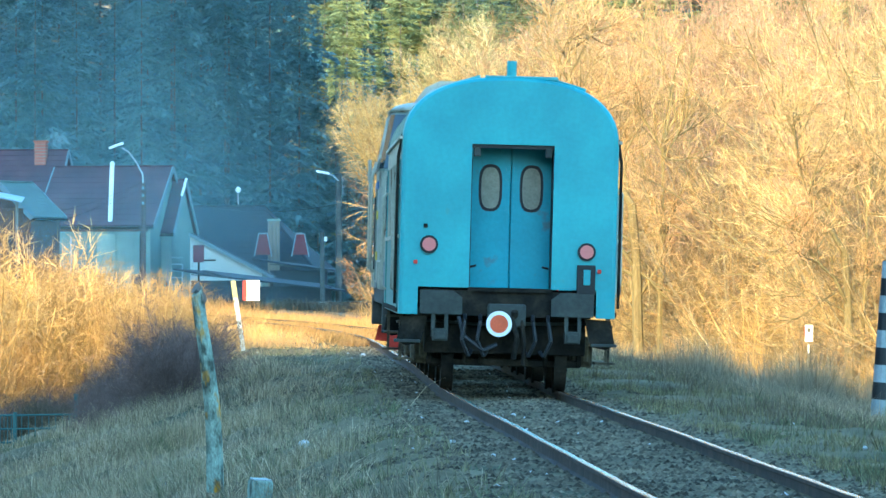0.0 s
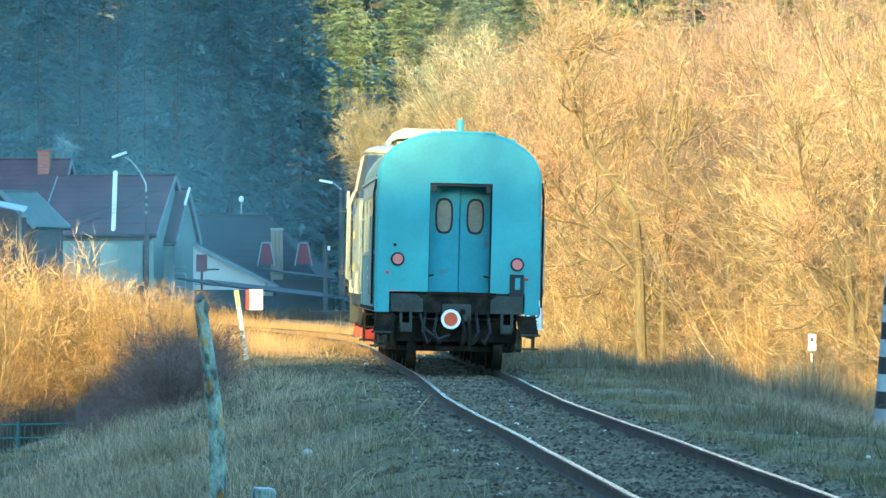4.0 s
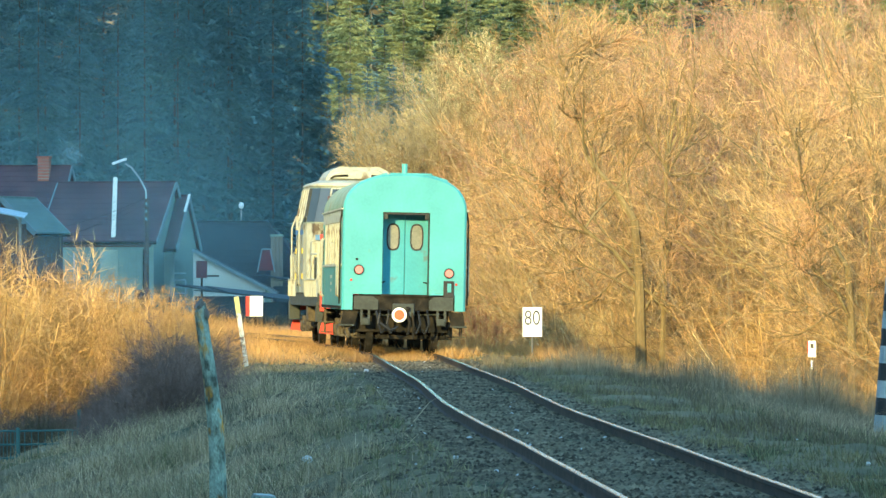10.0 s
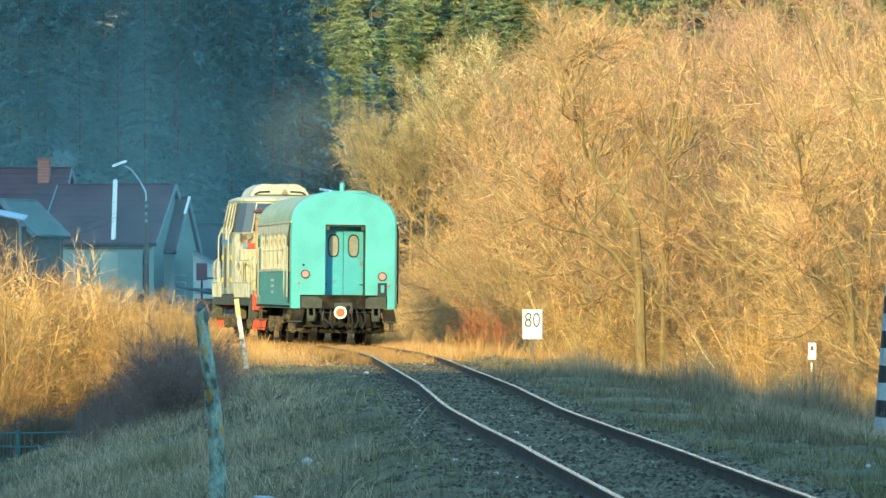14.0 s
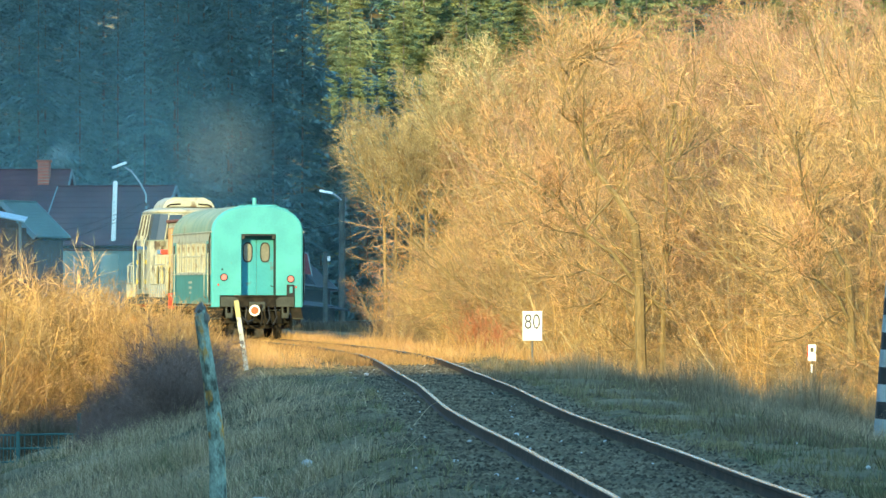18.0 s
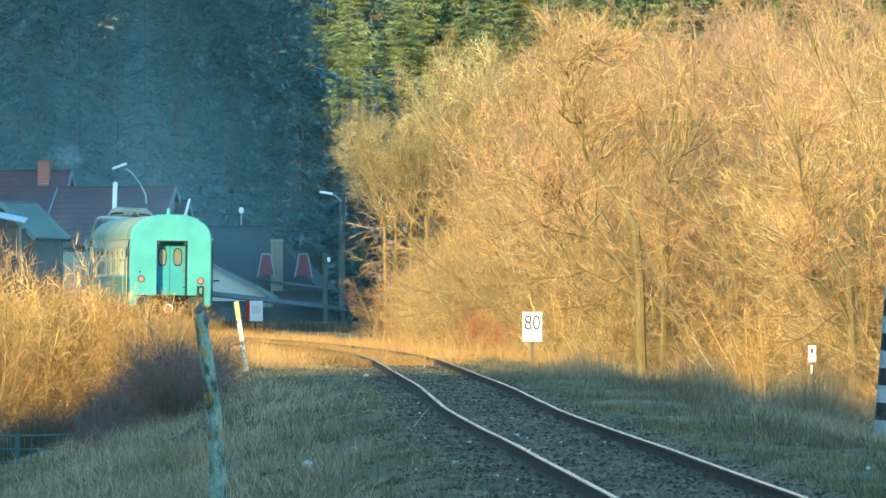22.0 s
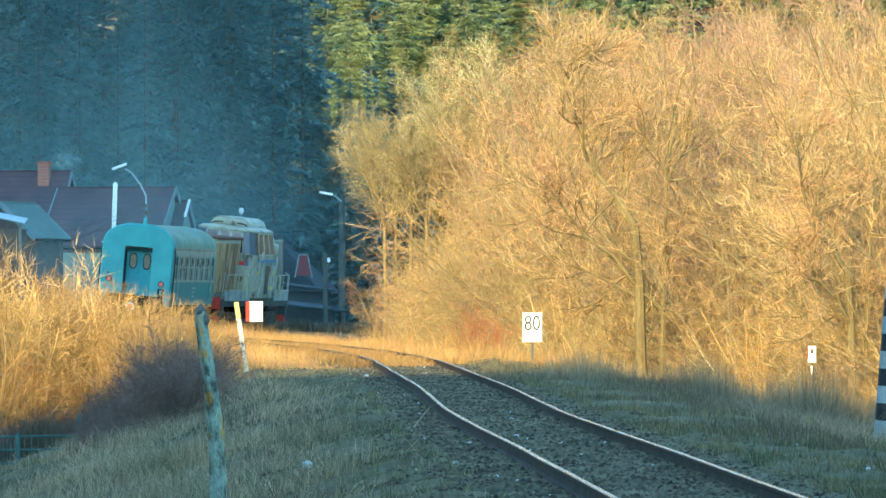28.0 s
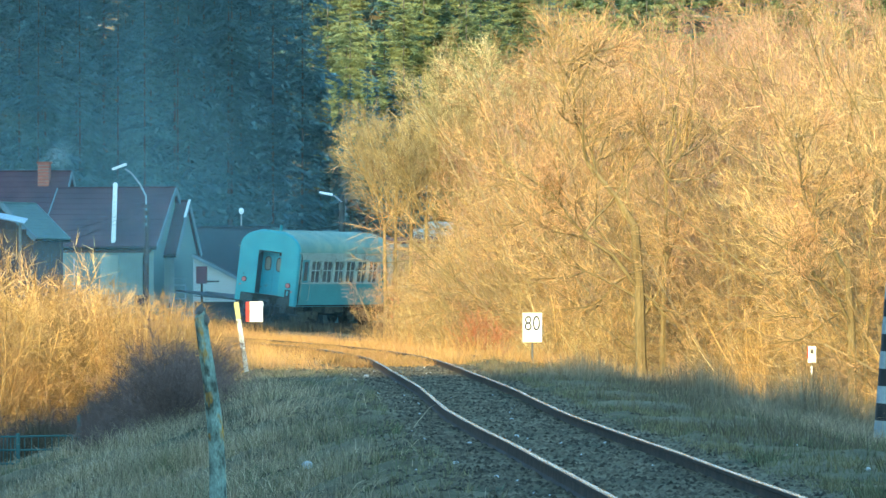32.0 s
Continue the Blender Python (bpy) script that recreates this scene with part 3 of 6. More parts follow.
def build_coach():
    c = thing("railway_coach", pose(0, 0, 0), "turquoise passenger coach with an arched roof, behind a diesel engine", "railway coach")
    L = COACH_LEN
    end_wall(0.0, -1, c)
    end_wall(L, 1, c)
    roof = part("roof", prism(shell_outline()[1:-1] + shell_outline(HALF - 0.05, SOLE, EAVE, TOP - 0.05)[1:-1][::-1], 0.13, L - 0.13), M["roof_paint"], c, "dusty green-grey arched roof", smooth=False)
    for yy in (1.0, 3.1, 5.2, 7.3, 9.4):
        part("roof_seam", prism([(x * 1.002, z + 0.006) for x, z in shell_outline()[1:-1]] + [(x, z - 0.004) for x, z in shell_outline()[1:-1]][::-1], yy, yy + 0.05), M["roof_paint"], roof)
    for yy in (0.75, L - 0.75):
        for sx in (-1, 1):
            part("roof_marker", box((0.02, 0.34, 0.3), (sx * 1.2, yy, 3.58), turn=Matrix.Rotation(-sx * 0.62, 4, "Y")), M["red"], roof, "dull red plate on the roof's edge")
    part("chimney_pipe", tube((0.02, 0.9, TOP - 0.05), (0.02, 0.9, TOP + 0.24), 0.065, n=14), M["turquoise"], c, "short blue-green stove pipe")
    bm = box((0.95, 0.16, 0.05), (0.12, 0.12, TOP - 0.012), 0.01)
    box((0.5, 0.14, 0.05), (0.72, 0.16, TOP - 0.085), 0.01, turn=Matrix.Rotation(0.28, 4, "Y"), bm=bm)
    box((0.35, 0.12, 0.05), (-0.58, 0.2, TOP - 0.055), 0.01, turn=Matrix.Rotation(-0.3, 4, "Y"), bm=bm)
    part("roof_step", bm, M["turquoise"], c)
    for sx in (-1, 1):
        part("corner_pipe", pipe([(sx * 1.18, 0.2, 3.72), (sx * 1.4, 0.2, 3.3), (sx * 1.455, 0.2, 3.0), (sx * 1.455, 0.2, 1.1)], 0.022, 6), M["iron"], c, "dark rain pipe down the coach's corner")
    part("floor", box((2 * HALF - 0.16, L - 0.3, 0.16), (0, L / 2, 1.2)), M["iron"], c)
    for sx in (-1, 1):
        side_wall(sx, c)
    for y0, sgn in ((0.0, 1), (L, -1)):                       # the doorway leaves stand back in the recess
        for k, (xa, xb) in enumerate(((-0.50, 0.033), (0.037, 0.57))):
            leaf = part("door_leaf", box((xb - xa - 0.006, 0.04, 1.86), ((xa + xb) / 2, y0 + sgn * 0.55, 2.265), 0.008), M["door_shade_blue"], c, "turquoise gangway door leaf, blued for recess shade, with an oval window")
            mx = (xa + xb) / 2
            part("window_rubber", oval(mx, 2.64, 0.31, 0.62, y0 + sgn * 0.534, sgn * 0.012), M["black"], leaf)
            part("door_window", oval(mx, 2.64, 0.24, 0.54, y0 + sgn * 0.522, sgn * 0.006), M["dull_glass"], leaf, "dusty oval window pane")
            for zz in (1.62, 2.38, 2.52, 2.76, 2.9):
                part("hinge", box((0.025, 0.02, 0.06), (xb - 0.05 if k == 0 else xa + 0.05, y0 + sgn * 0.527, zz)), M["door_shade_blue"], leaf)
            part("latch", pipe([(xb - 0.1 if k == 1 else xa + 0.1, y0 + sgn * 0.527, 1.62), (xb - 0.02 if k == 1 else xa + 0.02, y0 + sgn * 0.49, 1.6)], 0.014, 6), M["iron"], leaf)
        part("lintel", box((1.064, 0.05, 0.05), (0.035, y0 + sgn * 0.06, 3.172)), M["black"], c)
        for jx in (-0.494, 0.564):                            # rubber lining of the doorway, made black to deepen the recess shade
            part("door_lining", box((0.01, 0.48, 1.84), (jx, y0 + sgn * 0.265, 2.265)), M["black"], c, "black rubber lining, also added to deepen the doorway's shade")
        part("sill", box((1.1, 0.2, 0.05), (0.035, y0 + sgn * 0.08, 1.31)), M["iron"], c)
        for hx in (-0.43, 0.50):
            part("door_fitting", box((0.09, 0.06, 0.12), (hx, y0 + sgn * 0.06, 3.1), 0.01), M["grey_plate"], c, "grey bracket under the lintel")
        part("seam", box((0.012, 0.01, 0.8), (0.62, y0 - sgn * 0.001, 1.75)), M["turquoise"], c)
        for lx, lz in ((-1.03, 1.88), (1.02, 1.83)):
            rim = part("tail_lamp", disc((lx, y0 + sgn * 0.01, lz), 0.118, sgn * 0.05), M["black"], c, "black rim of a red tail lamp")
            part("lens", disc((lx, y0 - sgn * 0.02, lz), 0.088, sgn * 0.035), M["red_lamp"], rim, "faded red lamp lens")
        for lx, lz in ((-1.2, 1.65), (1.19, 1.58), (-1.08, 2.12)):
            part("lamp_bracket", box((0.05, 0.05, 0.05), (lx, y0 - sgn * 0.01, lz), 0.008), M["red"] if lz < 2 else M["iron"], c)
        fr = part("socket_box", box((0.24, 0.06, 0.38), (1.02, y0 - sgn * 0.005, 1.47), 0.01), M["black"], c, "black jumper socket box")
        part("socket", box((0.09, 0.03, 0.2), (1.03, y0 - sgn * 0.045, 1.5), 0.008), M["turquoise"], fr)
        for sx in (-1, 1):
            part("end_plate", prism([(sx * 1.13, 0.98), (sx * 1.13, 1.29), (sx * 0.7, 1.29), (sx * 0.58, 1.2), (sx * 0.58, 0.98)], y0 - sgn * 0.03, y0 + sgn * 0.05), M["grey_plate"], c, "grey steel end plate")
            bm = box((0.2, 0.12, 0.16), (sx * 0.86, y0 + sgn * 0.02, 0.71), 0.01)
            box((0.13, 0.13, 0.09), (sx * 0.86, y0 - sgn * 0.02, 0.7), bm=bm)
            box((0.05, 0.1, 0.3), (sx * 0.78, y0 + sgn * 0.05, 0.84), bm=bm)
            box((0.05, 0.1, 0.3), (sx * 0.95, y0 + sgn * 0.05, 0.84), bm=bm)
            part("buffer_bracket", bm, M["grey_plate"], c)
            part("guard_iron", prism([(sx * 1.02, 0.96), (sx * 1.36, 0.94), (sx * 1.42, 0.62), (sx * 1.3, 0.56), (sx * 1.1, 0.6)], y0 + sgn * 0.1, y0 + sgn * 0.2), M["iron"], c)
            part("foot_board", box((0.34, 0.3, 0.04), (sx * 1.28, y0 + sgn * 0.2, 0.62), 0.01), M["grey_plate"], c, "worn grey foot board")
            for k in range(2):
                hx = sx * (0.34 + 0.2 * k)
                part("brake_hose", pipe([(hx, y0 + sgn * 0.02, 0.98), (hx, y0 - sgn * 0.1, 0.9), (hx + sx * 0.04, y0 - sgn * 0.14, 0.66), (hx - sx * 0.05, y0 - sgn * 0.1, 0.45), (hx - sx * 0.1, y0 - sgn * 0.02, 0.52)], 0.025, 7), M["black"], c)
        part("headstock", box((2.2, 0.14, 0.34), (0, y0 + sgn * 0.1, 1.13), 0.01), M["iron"], c)
        part("drawgear", box((0.5, 0.2, 0.3), (0.0, y0 + sgn * 0.06, 0.98), 0.03), M["grey_plate"], c)
        part("coupling_hook", pipe([(0.1, y0, 0.98), (0.1, y0 - sgn * 0.08, 0.98), (0.1, y0 - sgn * 0.11, 1.04)], 0.045, 8), M["iron"], c)
        part("screw_coupling", pipe([(0.06, y0 - sgn * 0.1, 0.96), (0.14, y0 - sgn * 0.14, 0.7), (0.1, y0 - sgn * 0.1, 0.42)], 0.035, 8), M["iron"], c)
        # plate and brake rigging added before the wheels, also to darken the underframe
        part("underside_plate", box((2.1, 0.1, 0.5), (0, y0 + sgn * 0.42, 0.72), 0.02), M["iron"], c)
        part("brake_beam", box((2.0, 0.08, 0.1), (0, y0 + sgn * 0.62, 0.36), 0.02), M["iron"], c)
        for hx in (-0.98, -0.52, -0.3, 0.28, 0.55, 0.98):
            part("brake_hanger", box((0.06, 0.06, 0.36), (hx, y0 + sgn * 0.58, 0.5), 0.012), M["iron"], c)
        for hx in (-0.74, 0.74):
            part("brake_block", box((0.16, 0.08, 0.34), (hx, y0 + sgn * 0.55, 0.44), 0.03), M["iron"], c)
        part("air_pipe", pipe([(-1.1, y0 + sgn * 0.3, 0.9), (-0.4, y0 + sgn * 0.28, 0.86), (0.5, y0 + sgn * 0.28, 0.88), (1.1, y0 + sgn * 0.3, 0.9)], 0.022, 6), M["grey_plate"], c)
        part("heating_cable", pipe([(-0.62, y0 + sgn * 0.0, 0.95), (-0.55, y0 - sgn * 0.1, 0.7), (-0.3, y0 - sgn * 0.12, 0.52), (-0.12, y0 - sgn * 0.05, 0.6)], 0.03, 7), M["black"], c)
        part("tow_chain", pipe([(0.2, y0 - sgn * 0.02, 0.92), (0.24, y0 - sgn * 0.08, 0.6), (0.22, y0 - sgn * 0.08, 0.34)], 0.028, 6), M["iron"], c)
    tail = part("tail_disc", disc((-0.1, -0.14, 0.87), 0.168, 0.02, 28), M["white"], c, "round white tail disc with a red centre")
    part("disc_centre", disc((-0.1, -0.158, 0.87), 0.118, 0.012, 24), M["disc_red"], tail, "red centre of the disc")
    part("disc_stem", box((0.04, 0.02, 0.3), (-0.1, -0.13, 0.9)), M["iron"], tail)
    for dy in (2.0, L - 2.0):
        bogie(dy, c)
    for k, (bx, by, sx, sy, sz) in enumerate(((0.85, 4.6, 0.6, 1.1, 0.45), (-0.85, 4.7, 0.55, 0.9, 0.4), (-0.8, 5.9, 0.5, 0.7, 0.45), (0.8, 5.9, 0.5, 0.9, 0.38))):
        part("equipment_box", box((sx, sy, sz), (bx, by, 0.86), 0.03), M["dusty_iron"], c)
    return c


def build_engine():
    e = thing("diesel_engine", pose(0, 0, 0), "cream diesel engine with a raised cab and red buffer beams", "locomotive")
    L = LOCO_LEN
    part("frame", box((2.8, L, 0.34), (0, L / 2, 1.16), 0.03), M["grey_plate"], e, "grey engine frame")
    y0, y1 = 4.1, 7.7
    for sx in (-1, 1):
        for a, b in ((0.25, y0 - 0.1), (y1 + 0.1, L - 0.25)):
            # cream skirt given the grey it takes on in shade
            sk = part("walkway_skirt", box((0.04, b - a, 0.42), (sx * 1.41, (a + b) / 2, 1.44)), M["shaded_white"], e, "walkway skirt, its cream greyed as in shade")
            n = int((b - a) / 0.42)
            for k in range(n + 1):
                part("skirt_rib", box((0.03, 0.04, 0.42), (sx * 1.44, a + 0.04 + (b - a - 0.08) * k / n, 1.44)), M["cream"], sk)
            part("skirt_lip", box((0.08, b - a, 0.03), (sx * 1.42, (a + b) / 2, 1.665)), M["cream"], sk)
    hw = 0.8
    hood = part("rear_hood", box((2 * hw, y0 - 0.3, 2.38), (0, (y0 + 0.3) / 2, 2.52), 0.05), M["cream"], e, "dirty cream rear hood")
    part("hood_top", box((2 * hw + 0.16, y0 - 0.2, 0.1), (0, (y0 + 0.2) / 2, 3.75), 0.03), M["roof_rust"], hood, "rust-red hood roof")
    for sx in (-1, 1):
        for k in range(5):
            d = part("hood_door", box((0.04, 0.66, 2.1), (sx * (hw + 0.01), 0.72 + k * 0.72, 2.5), 0.01), M["rust_wood"], hood, "rusty brown ribbed hood door")
            for j in range(2):
                part("door_rib", box((0.035, 0.05, 2.0), (sx * (hw + 0.04), 0.55 + k * 0.72 + j * 0.34, 2.5)), M["rust_wood"], d)
        part("hood_end_rib", box((0.05, 0.04, 2.2), (sx * (hw - 0.06), 0.285, 2.5)), M["rust_wood"], hood)
    part("hood_lamp", disc((0.0, 0.29, 3.4), 0.16, 0.06), M["lamp_head"], hood)
    half, deep, cut, my = 1.45, (y1 - y0) / 2, 0.5, (y0 + y1) / 2

    def plan(grow):
        """The cab's outline seen from above, with rounded corners, counterclockwise from the rear left."""
        w, d, c = half + grow, deep + grow, cut
        pts = []
        for qx, qy, a0 in ((1, -1, -90), (1, 1, 0), (-1, 1, 90), (-1, -1, 180)):
            for k in range(4):
                a = radians(a0 + 30 * k)
                pts.append((qx * (w - c) + c * math.cos(a), my + qy * (d - c) + c * math.sin(a)))
        return pts

    levels = [(1.33, 0.0), (2.98, 0.0), (3.1, 0.0), (4.04, -0.18), (4.08, -0.14), (4.15, -0.24), (4.2, -0.4), (4.22, -0.55)]

    def shell(k0, k1):
        bm = bmesh.new()
        rings = [[bm.verts.new((x, y, z)) for x, y in plan(g)] for z, g in levels[k0:k1 + 1]]
        for ra, rb in zip(rings, rings[1:]):
            for i in range(16):
                bm.faces.new((ra[i], ra[(i + 1) % 16], rb[(i + 1) % 16], rb[i]))
        bm.faces.new(rings[0][::-1])
        bm.faces.new(rings[-1])
        return bm

    cab = part("cab", shell(0, 2), M["grimy_cream"], e, "grimy cream driving cab with rounded corners")
    part("window_band", shell(2, 3), M["cab_grey"], cab, "grey-green band round the cab windows")
    part("roof_shoulder", shell(3, 7), M["cream"], cab, "pale cream curved shoulder of the cab roof", True)
    lo, hi = [Vector((x, y, 3.14)) for x, y in plan(-0.004)], [Vector((x, y, 4.0)) for x, y in plan(-0.168)]
    for i in range(16):
        u, v = lo[i], lo[(i + 1) % 16]
        ln = (v - u).length
        n = 3 if ln > 1.5 else 1
        gap = 0.05 if ln > 1 else 0.0
        for k in range(n):
            f0, f1 = (k + gap) / n, (k + 1 - gap) / n
            q = [u.lerp(v, f0), u.lerp(v, f1), hi[i].lerp(hi[(i + 1) % 16], f1), hi[i].lerp(hi[(i + 1) % 16], f0)]
            out = (q[1] - q[0]).cross(q[3] - q[0]).normalized()
            bm = bmesh.new()
            fa, fb = [bm.verts.new(p + out * 0.012) for p in q], [bm.verts.new(p - out * 0.02) for p in q]
            bm.faces.new(fa)
            for j in range(4):
                bm.faces.new((fa[j], fb[j], fb[(j + 1) % 4], fa[(j + 1) % 4]))
            w = part("cab_window", bm, M["glass"], cab, "dark cab window")
            if ln > 1:
                bm = bmesh.new()
                for j in range(4):
                    tube(q[j] + out * 0.01, q[(j + 1) % 4] + out * 0.01, 0.024, n=6, bm=bm)
                part("window_rim", bm, M["cream"], w)
    dome = prism([(-0.88, 4.16), (-0.85, 4.3), (-0.74, 4.46), (-0.5, 4.58), (-0.18, 4.57), (0.18, 4.57), (0.5, 4.58), (0.74, 4.46), (0.85, 4.3), (0.88, 4.16)], y0 + 0.75, y1 - 0.2)
    bmesh.ops.bevel(dome, geom=[ed for ed in dome.edges if abs(ed.verts[0].co.y - ed.verts[1].co.y) < 0.01], offset=0.12, segments=3, affect="EDGES")
    part("cab_roof", dome, M["cream"], cab, "pale cream raised cab roof")
    brow = prism([(-0.95, 3.86), (-0.85, 4.06), (-0.5, 4.16), (0.5, 4.16), (0.85, 4.06), (0.95, 3.86)], y1 - 0.5, y1 + 0.18)
    bmesh.ops.bevel(brow, geom=[ed for ed in brow.edges if abs(ed.verts[0].co.y - ed.verts[1].co.y) < 0.01], offset=0.05, segments=2, affect="EDGES")
    part("roof_brow", brow, M["cream"], cab, "cream brow over the front windows")
    for sx in (-1, 1):
        part("roof_slot", pipe([(sx * 0.76, y0 + 0.73, 4.26), (sx * 0.64, y0 + 0.73, 4.33), (sx * 0.3, y0 + 0.73, 4.35)], 0.026, 6), M["iron"], cab, "dark drip rail on the cab roof")
    for yy, s in ((y0, -1), (y1, 1)):
        for sx in (-1, 1):
            part("red_marker", box((0.26, 0.04, 0.16), (sx * 0.93, yy + s * 0.022, 2.74), 0.03), M["red"], cab, "red emblem plate")
            part("blue_mark", box((0.2, 0.03, 0.14), (sx * 1.08, yy + s * 0.0, 2.74), 0.01, Matrix.Rotation(-sx * s * 0.3, 4, "Z")), M["blue_band"], cab)
            part("head_lamp", disc((sx * 1.0, yy + s * 0.03, 3.02), 0.09, -s * 0.05), M["dull_glass"], cab, "round dull lamp under the window")
            lk = part("side_locker", box((0.5, 0.5, 1.3), (sx * 1.06, yy + s * 0.3, 1.99), 0.03), M["cream"], e, "pale cream locker before the cab")
            for k in range(4):
                part("locker_rib", box((0.05, 0.03, 1.2), (sx * (0.88 + 0.12 * k), yy + s * 0.565, 1.99), 0.008), M["cream"], lk)
            for k in range(2):
                gx, gy = sx * (0.9 + 0.38 * k), yy + s * 0.75
                part("hand_rail", pipe([(gx, gy, 1.33), (gx, gy, 2.2), (gx + 0.05, gy, 2.28), (gx + 0.13, gy, 2.28), (gx + 0.18, gy, 2.2), (gx + 0.18, gy, 1.33)], 0.03, 7), M["pale_yellow"], e, "pale yellow looped hand rail")
            part("corner_grab_rail", pipe([(sx * 1.5, yy - s * 0.5, 1.5), (sx * 1.56, yy - s * 0.46, 1.55), (sx * 1.56, yy - s * 0.46, 3.0), (sx * 1.45, yy - s * 0.46, 3.3)], 0.022, 6), M["cream"], cab)
            for zz in (1.75, 2.4):
                part("yellow_panel", box((0.04, 0.24, 0.14), (sx * 1.46, yy - s * 0.7, zz)), M["yellow"], cab)
    for sx in (-1, 1):
        d = part("cab_door", box((0.05, 0.66, 1.5), (sx * 1.445, my + 0.3, 2.1), 0.02), M["cab_grey"], cab, "grey cab door")
        part("door_recess", box((0.03, 0.5, 1.2), (sx * 1.475, my + 0.3, 2.1), 0.01), M["glass"], d, "dark glazed door opening")
        part("stripe", box((0.02, 2 * (deep - cut), 0.12), (sx * 1.453, my, 2.88)), M["blue_band"], cab)
    fh = part("front_hood", box((2 * hw, L - 0.25 - y1, 2.0), (0, (L - 0.25 + y1) / 2, 2.33), 0.06), M["cream"], e, "dirty cream front hood")
    part("hood_crown", box((2 * hw + 0.1, L - 0.3 - y1, 0.34), (0, (L - 0.2 + y1) / 2, 3.4), 0.12), M["cream"], fh)
    for sx in (-1, 1):
        for k in range(2):
            d = part("louvre_door", box((0.03, 0.85, 1.7), (sx * (hw + 0.01), 8.3 + k * 0.95, 2.3), 0.01), M["cab_grey"], fh)
            for j in range(6):
                part("louvre", box((0.03, 0.7, 0.04), (sx * (hw + 0.035), 8.3 + k * 0.95, 1.9 + 0.14 * j)), M["cream"], d)
    part("exhaust", tube((0, 8.2, 3.5), (0, 8.2, 4.15), 0.13, n=14), M["iron"], fh)
    for yy, s in ((0.0, -1), (L, 1)):
        part("buffer_beam", box((2.7, 0.12, 0.5), (0, yy, 1.12), 0.02), M["red"], e, "red buffer beam")
        for sx in (-1, 1):
            b = part("buffer", tube((sx * 0.87, yy, 1.06), (sx * 0.87, yy + s * 0.3, 1.06), 0.1, n=14), M["iron"], e)
            part("buffer_head", tube((sx * 0.87, yy + s * 0.3, 1.06), (sx * 0.87, yy + s * 0.34, 1.06), 0.22, n=20), M["iron"], b)
            part("corner_step", box((0.3, 0.28, 0.5), (sx * 1.28, yy - s * 0.25, 0.86), 0.02), M["grey_plate"], e)
            part("rail_guard", prism([(sx * 0.95, 0.6), (sx * 1.3, 0.6), (sx * 1.36, 0.34), (sx * 1.0, 0.3)], yy - s * 0.02, yy + s * 0.03), M["red"], e, "red rail guard")
            part("corner_rail", pipe([(sx * 1.36, yy - s * 0.1, 1.3), (sx * 1.38, yy - s * 0.1, 2.3), (sx * 1.28, yy - s * 0.5, 2.4)], 0.02, 6), M["cream"], e)
    for sx in (-1, 1):
        for a, b in ((0.5, y0 - 0.9), (y1 + 0.8, 9.9)):
            bm = pipe([(sx * 1.38, a, 2.3), (sx * 1.38, b, 2.3)], 0.02, 6)
            for k in range(3):
                yy = a + (b - a) * k / 2
                tube((sx * 1.38, yy, 1.3), (sx * 1.38, yy, 2.3), 0.018, n=6, bm=bm)
            part("side_railing", bm, M["cream"], e)
        part("sand_box", box((0.3, 0.5, 0.42), (sx * 1.2, y0 + 0.3, 0.8), 0.03), M["dusty_iron"], e, "dusty sand box below the frame")
        part("mirror", box((0.06, 0.2, 0.36), (sx * 1.6, y0 + 0.7, 3.1), 0.01), M["cream"], cab)
    for dy in (2.0, L - 2.0):
        bogie(dy, e, 2.0)
    part("fuel_tank", box((2.3, 1.4, 0.6), (0, L / 2, 0.74), 0.08), M["iron"], e)
    return e


coach = build_coach()
engine = build_engine()


# ---- places by bearing ----
def spot(a, b, d):
    """A place d metres ahead, a to the right and b above the level line of sight, both in ten-thousandths of d."""
    return Vector((a * d / F, d, EYE[2] + b * d / F))


def ground_at(x, y):
    return float(ground_z(x, y))


def words(text, size, at, parent, material, name="lettering"):
    """Raised lettering that faces the camera's side (-y)."""
    cu = bpy.data.curves.new("text", "FONT")
    cu.body, cu.size, cu.align_x, cu.align_y, cu.extrude = text, size, "CENTER", "CENTER", 0.002
    tmp = bpy.data.objects.new("text", cu)
    me = bpy.data.meshes.new_from_object(tmp)
    bpy.data.objects.remove(tmp)
    me.materials.append(material)
    ob = new(name, me)
    ob.parent = parent
    ob.matrix_basis = Matrix.Translation(at) @ Matrix.Rotation(radians(90), 4, "X")
    return ob


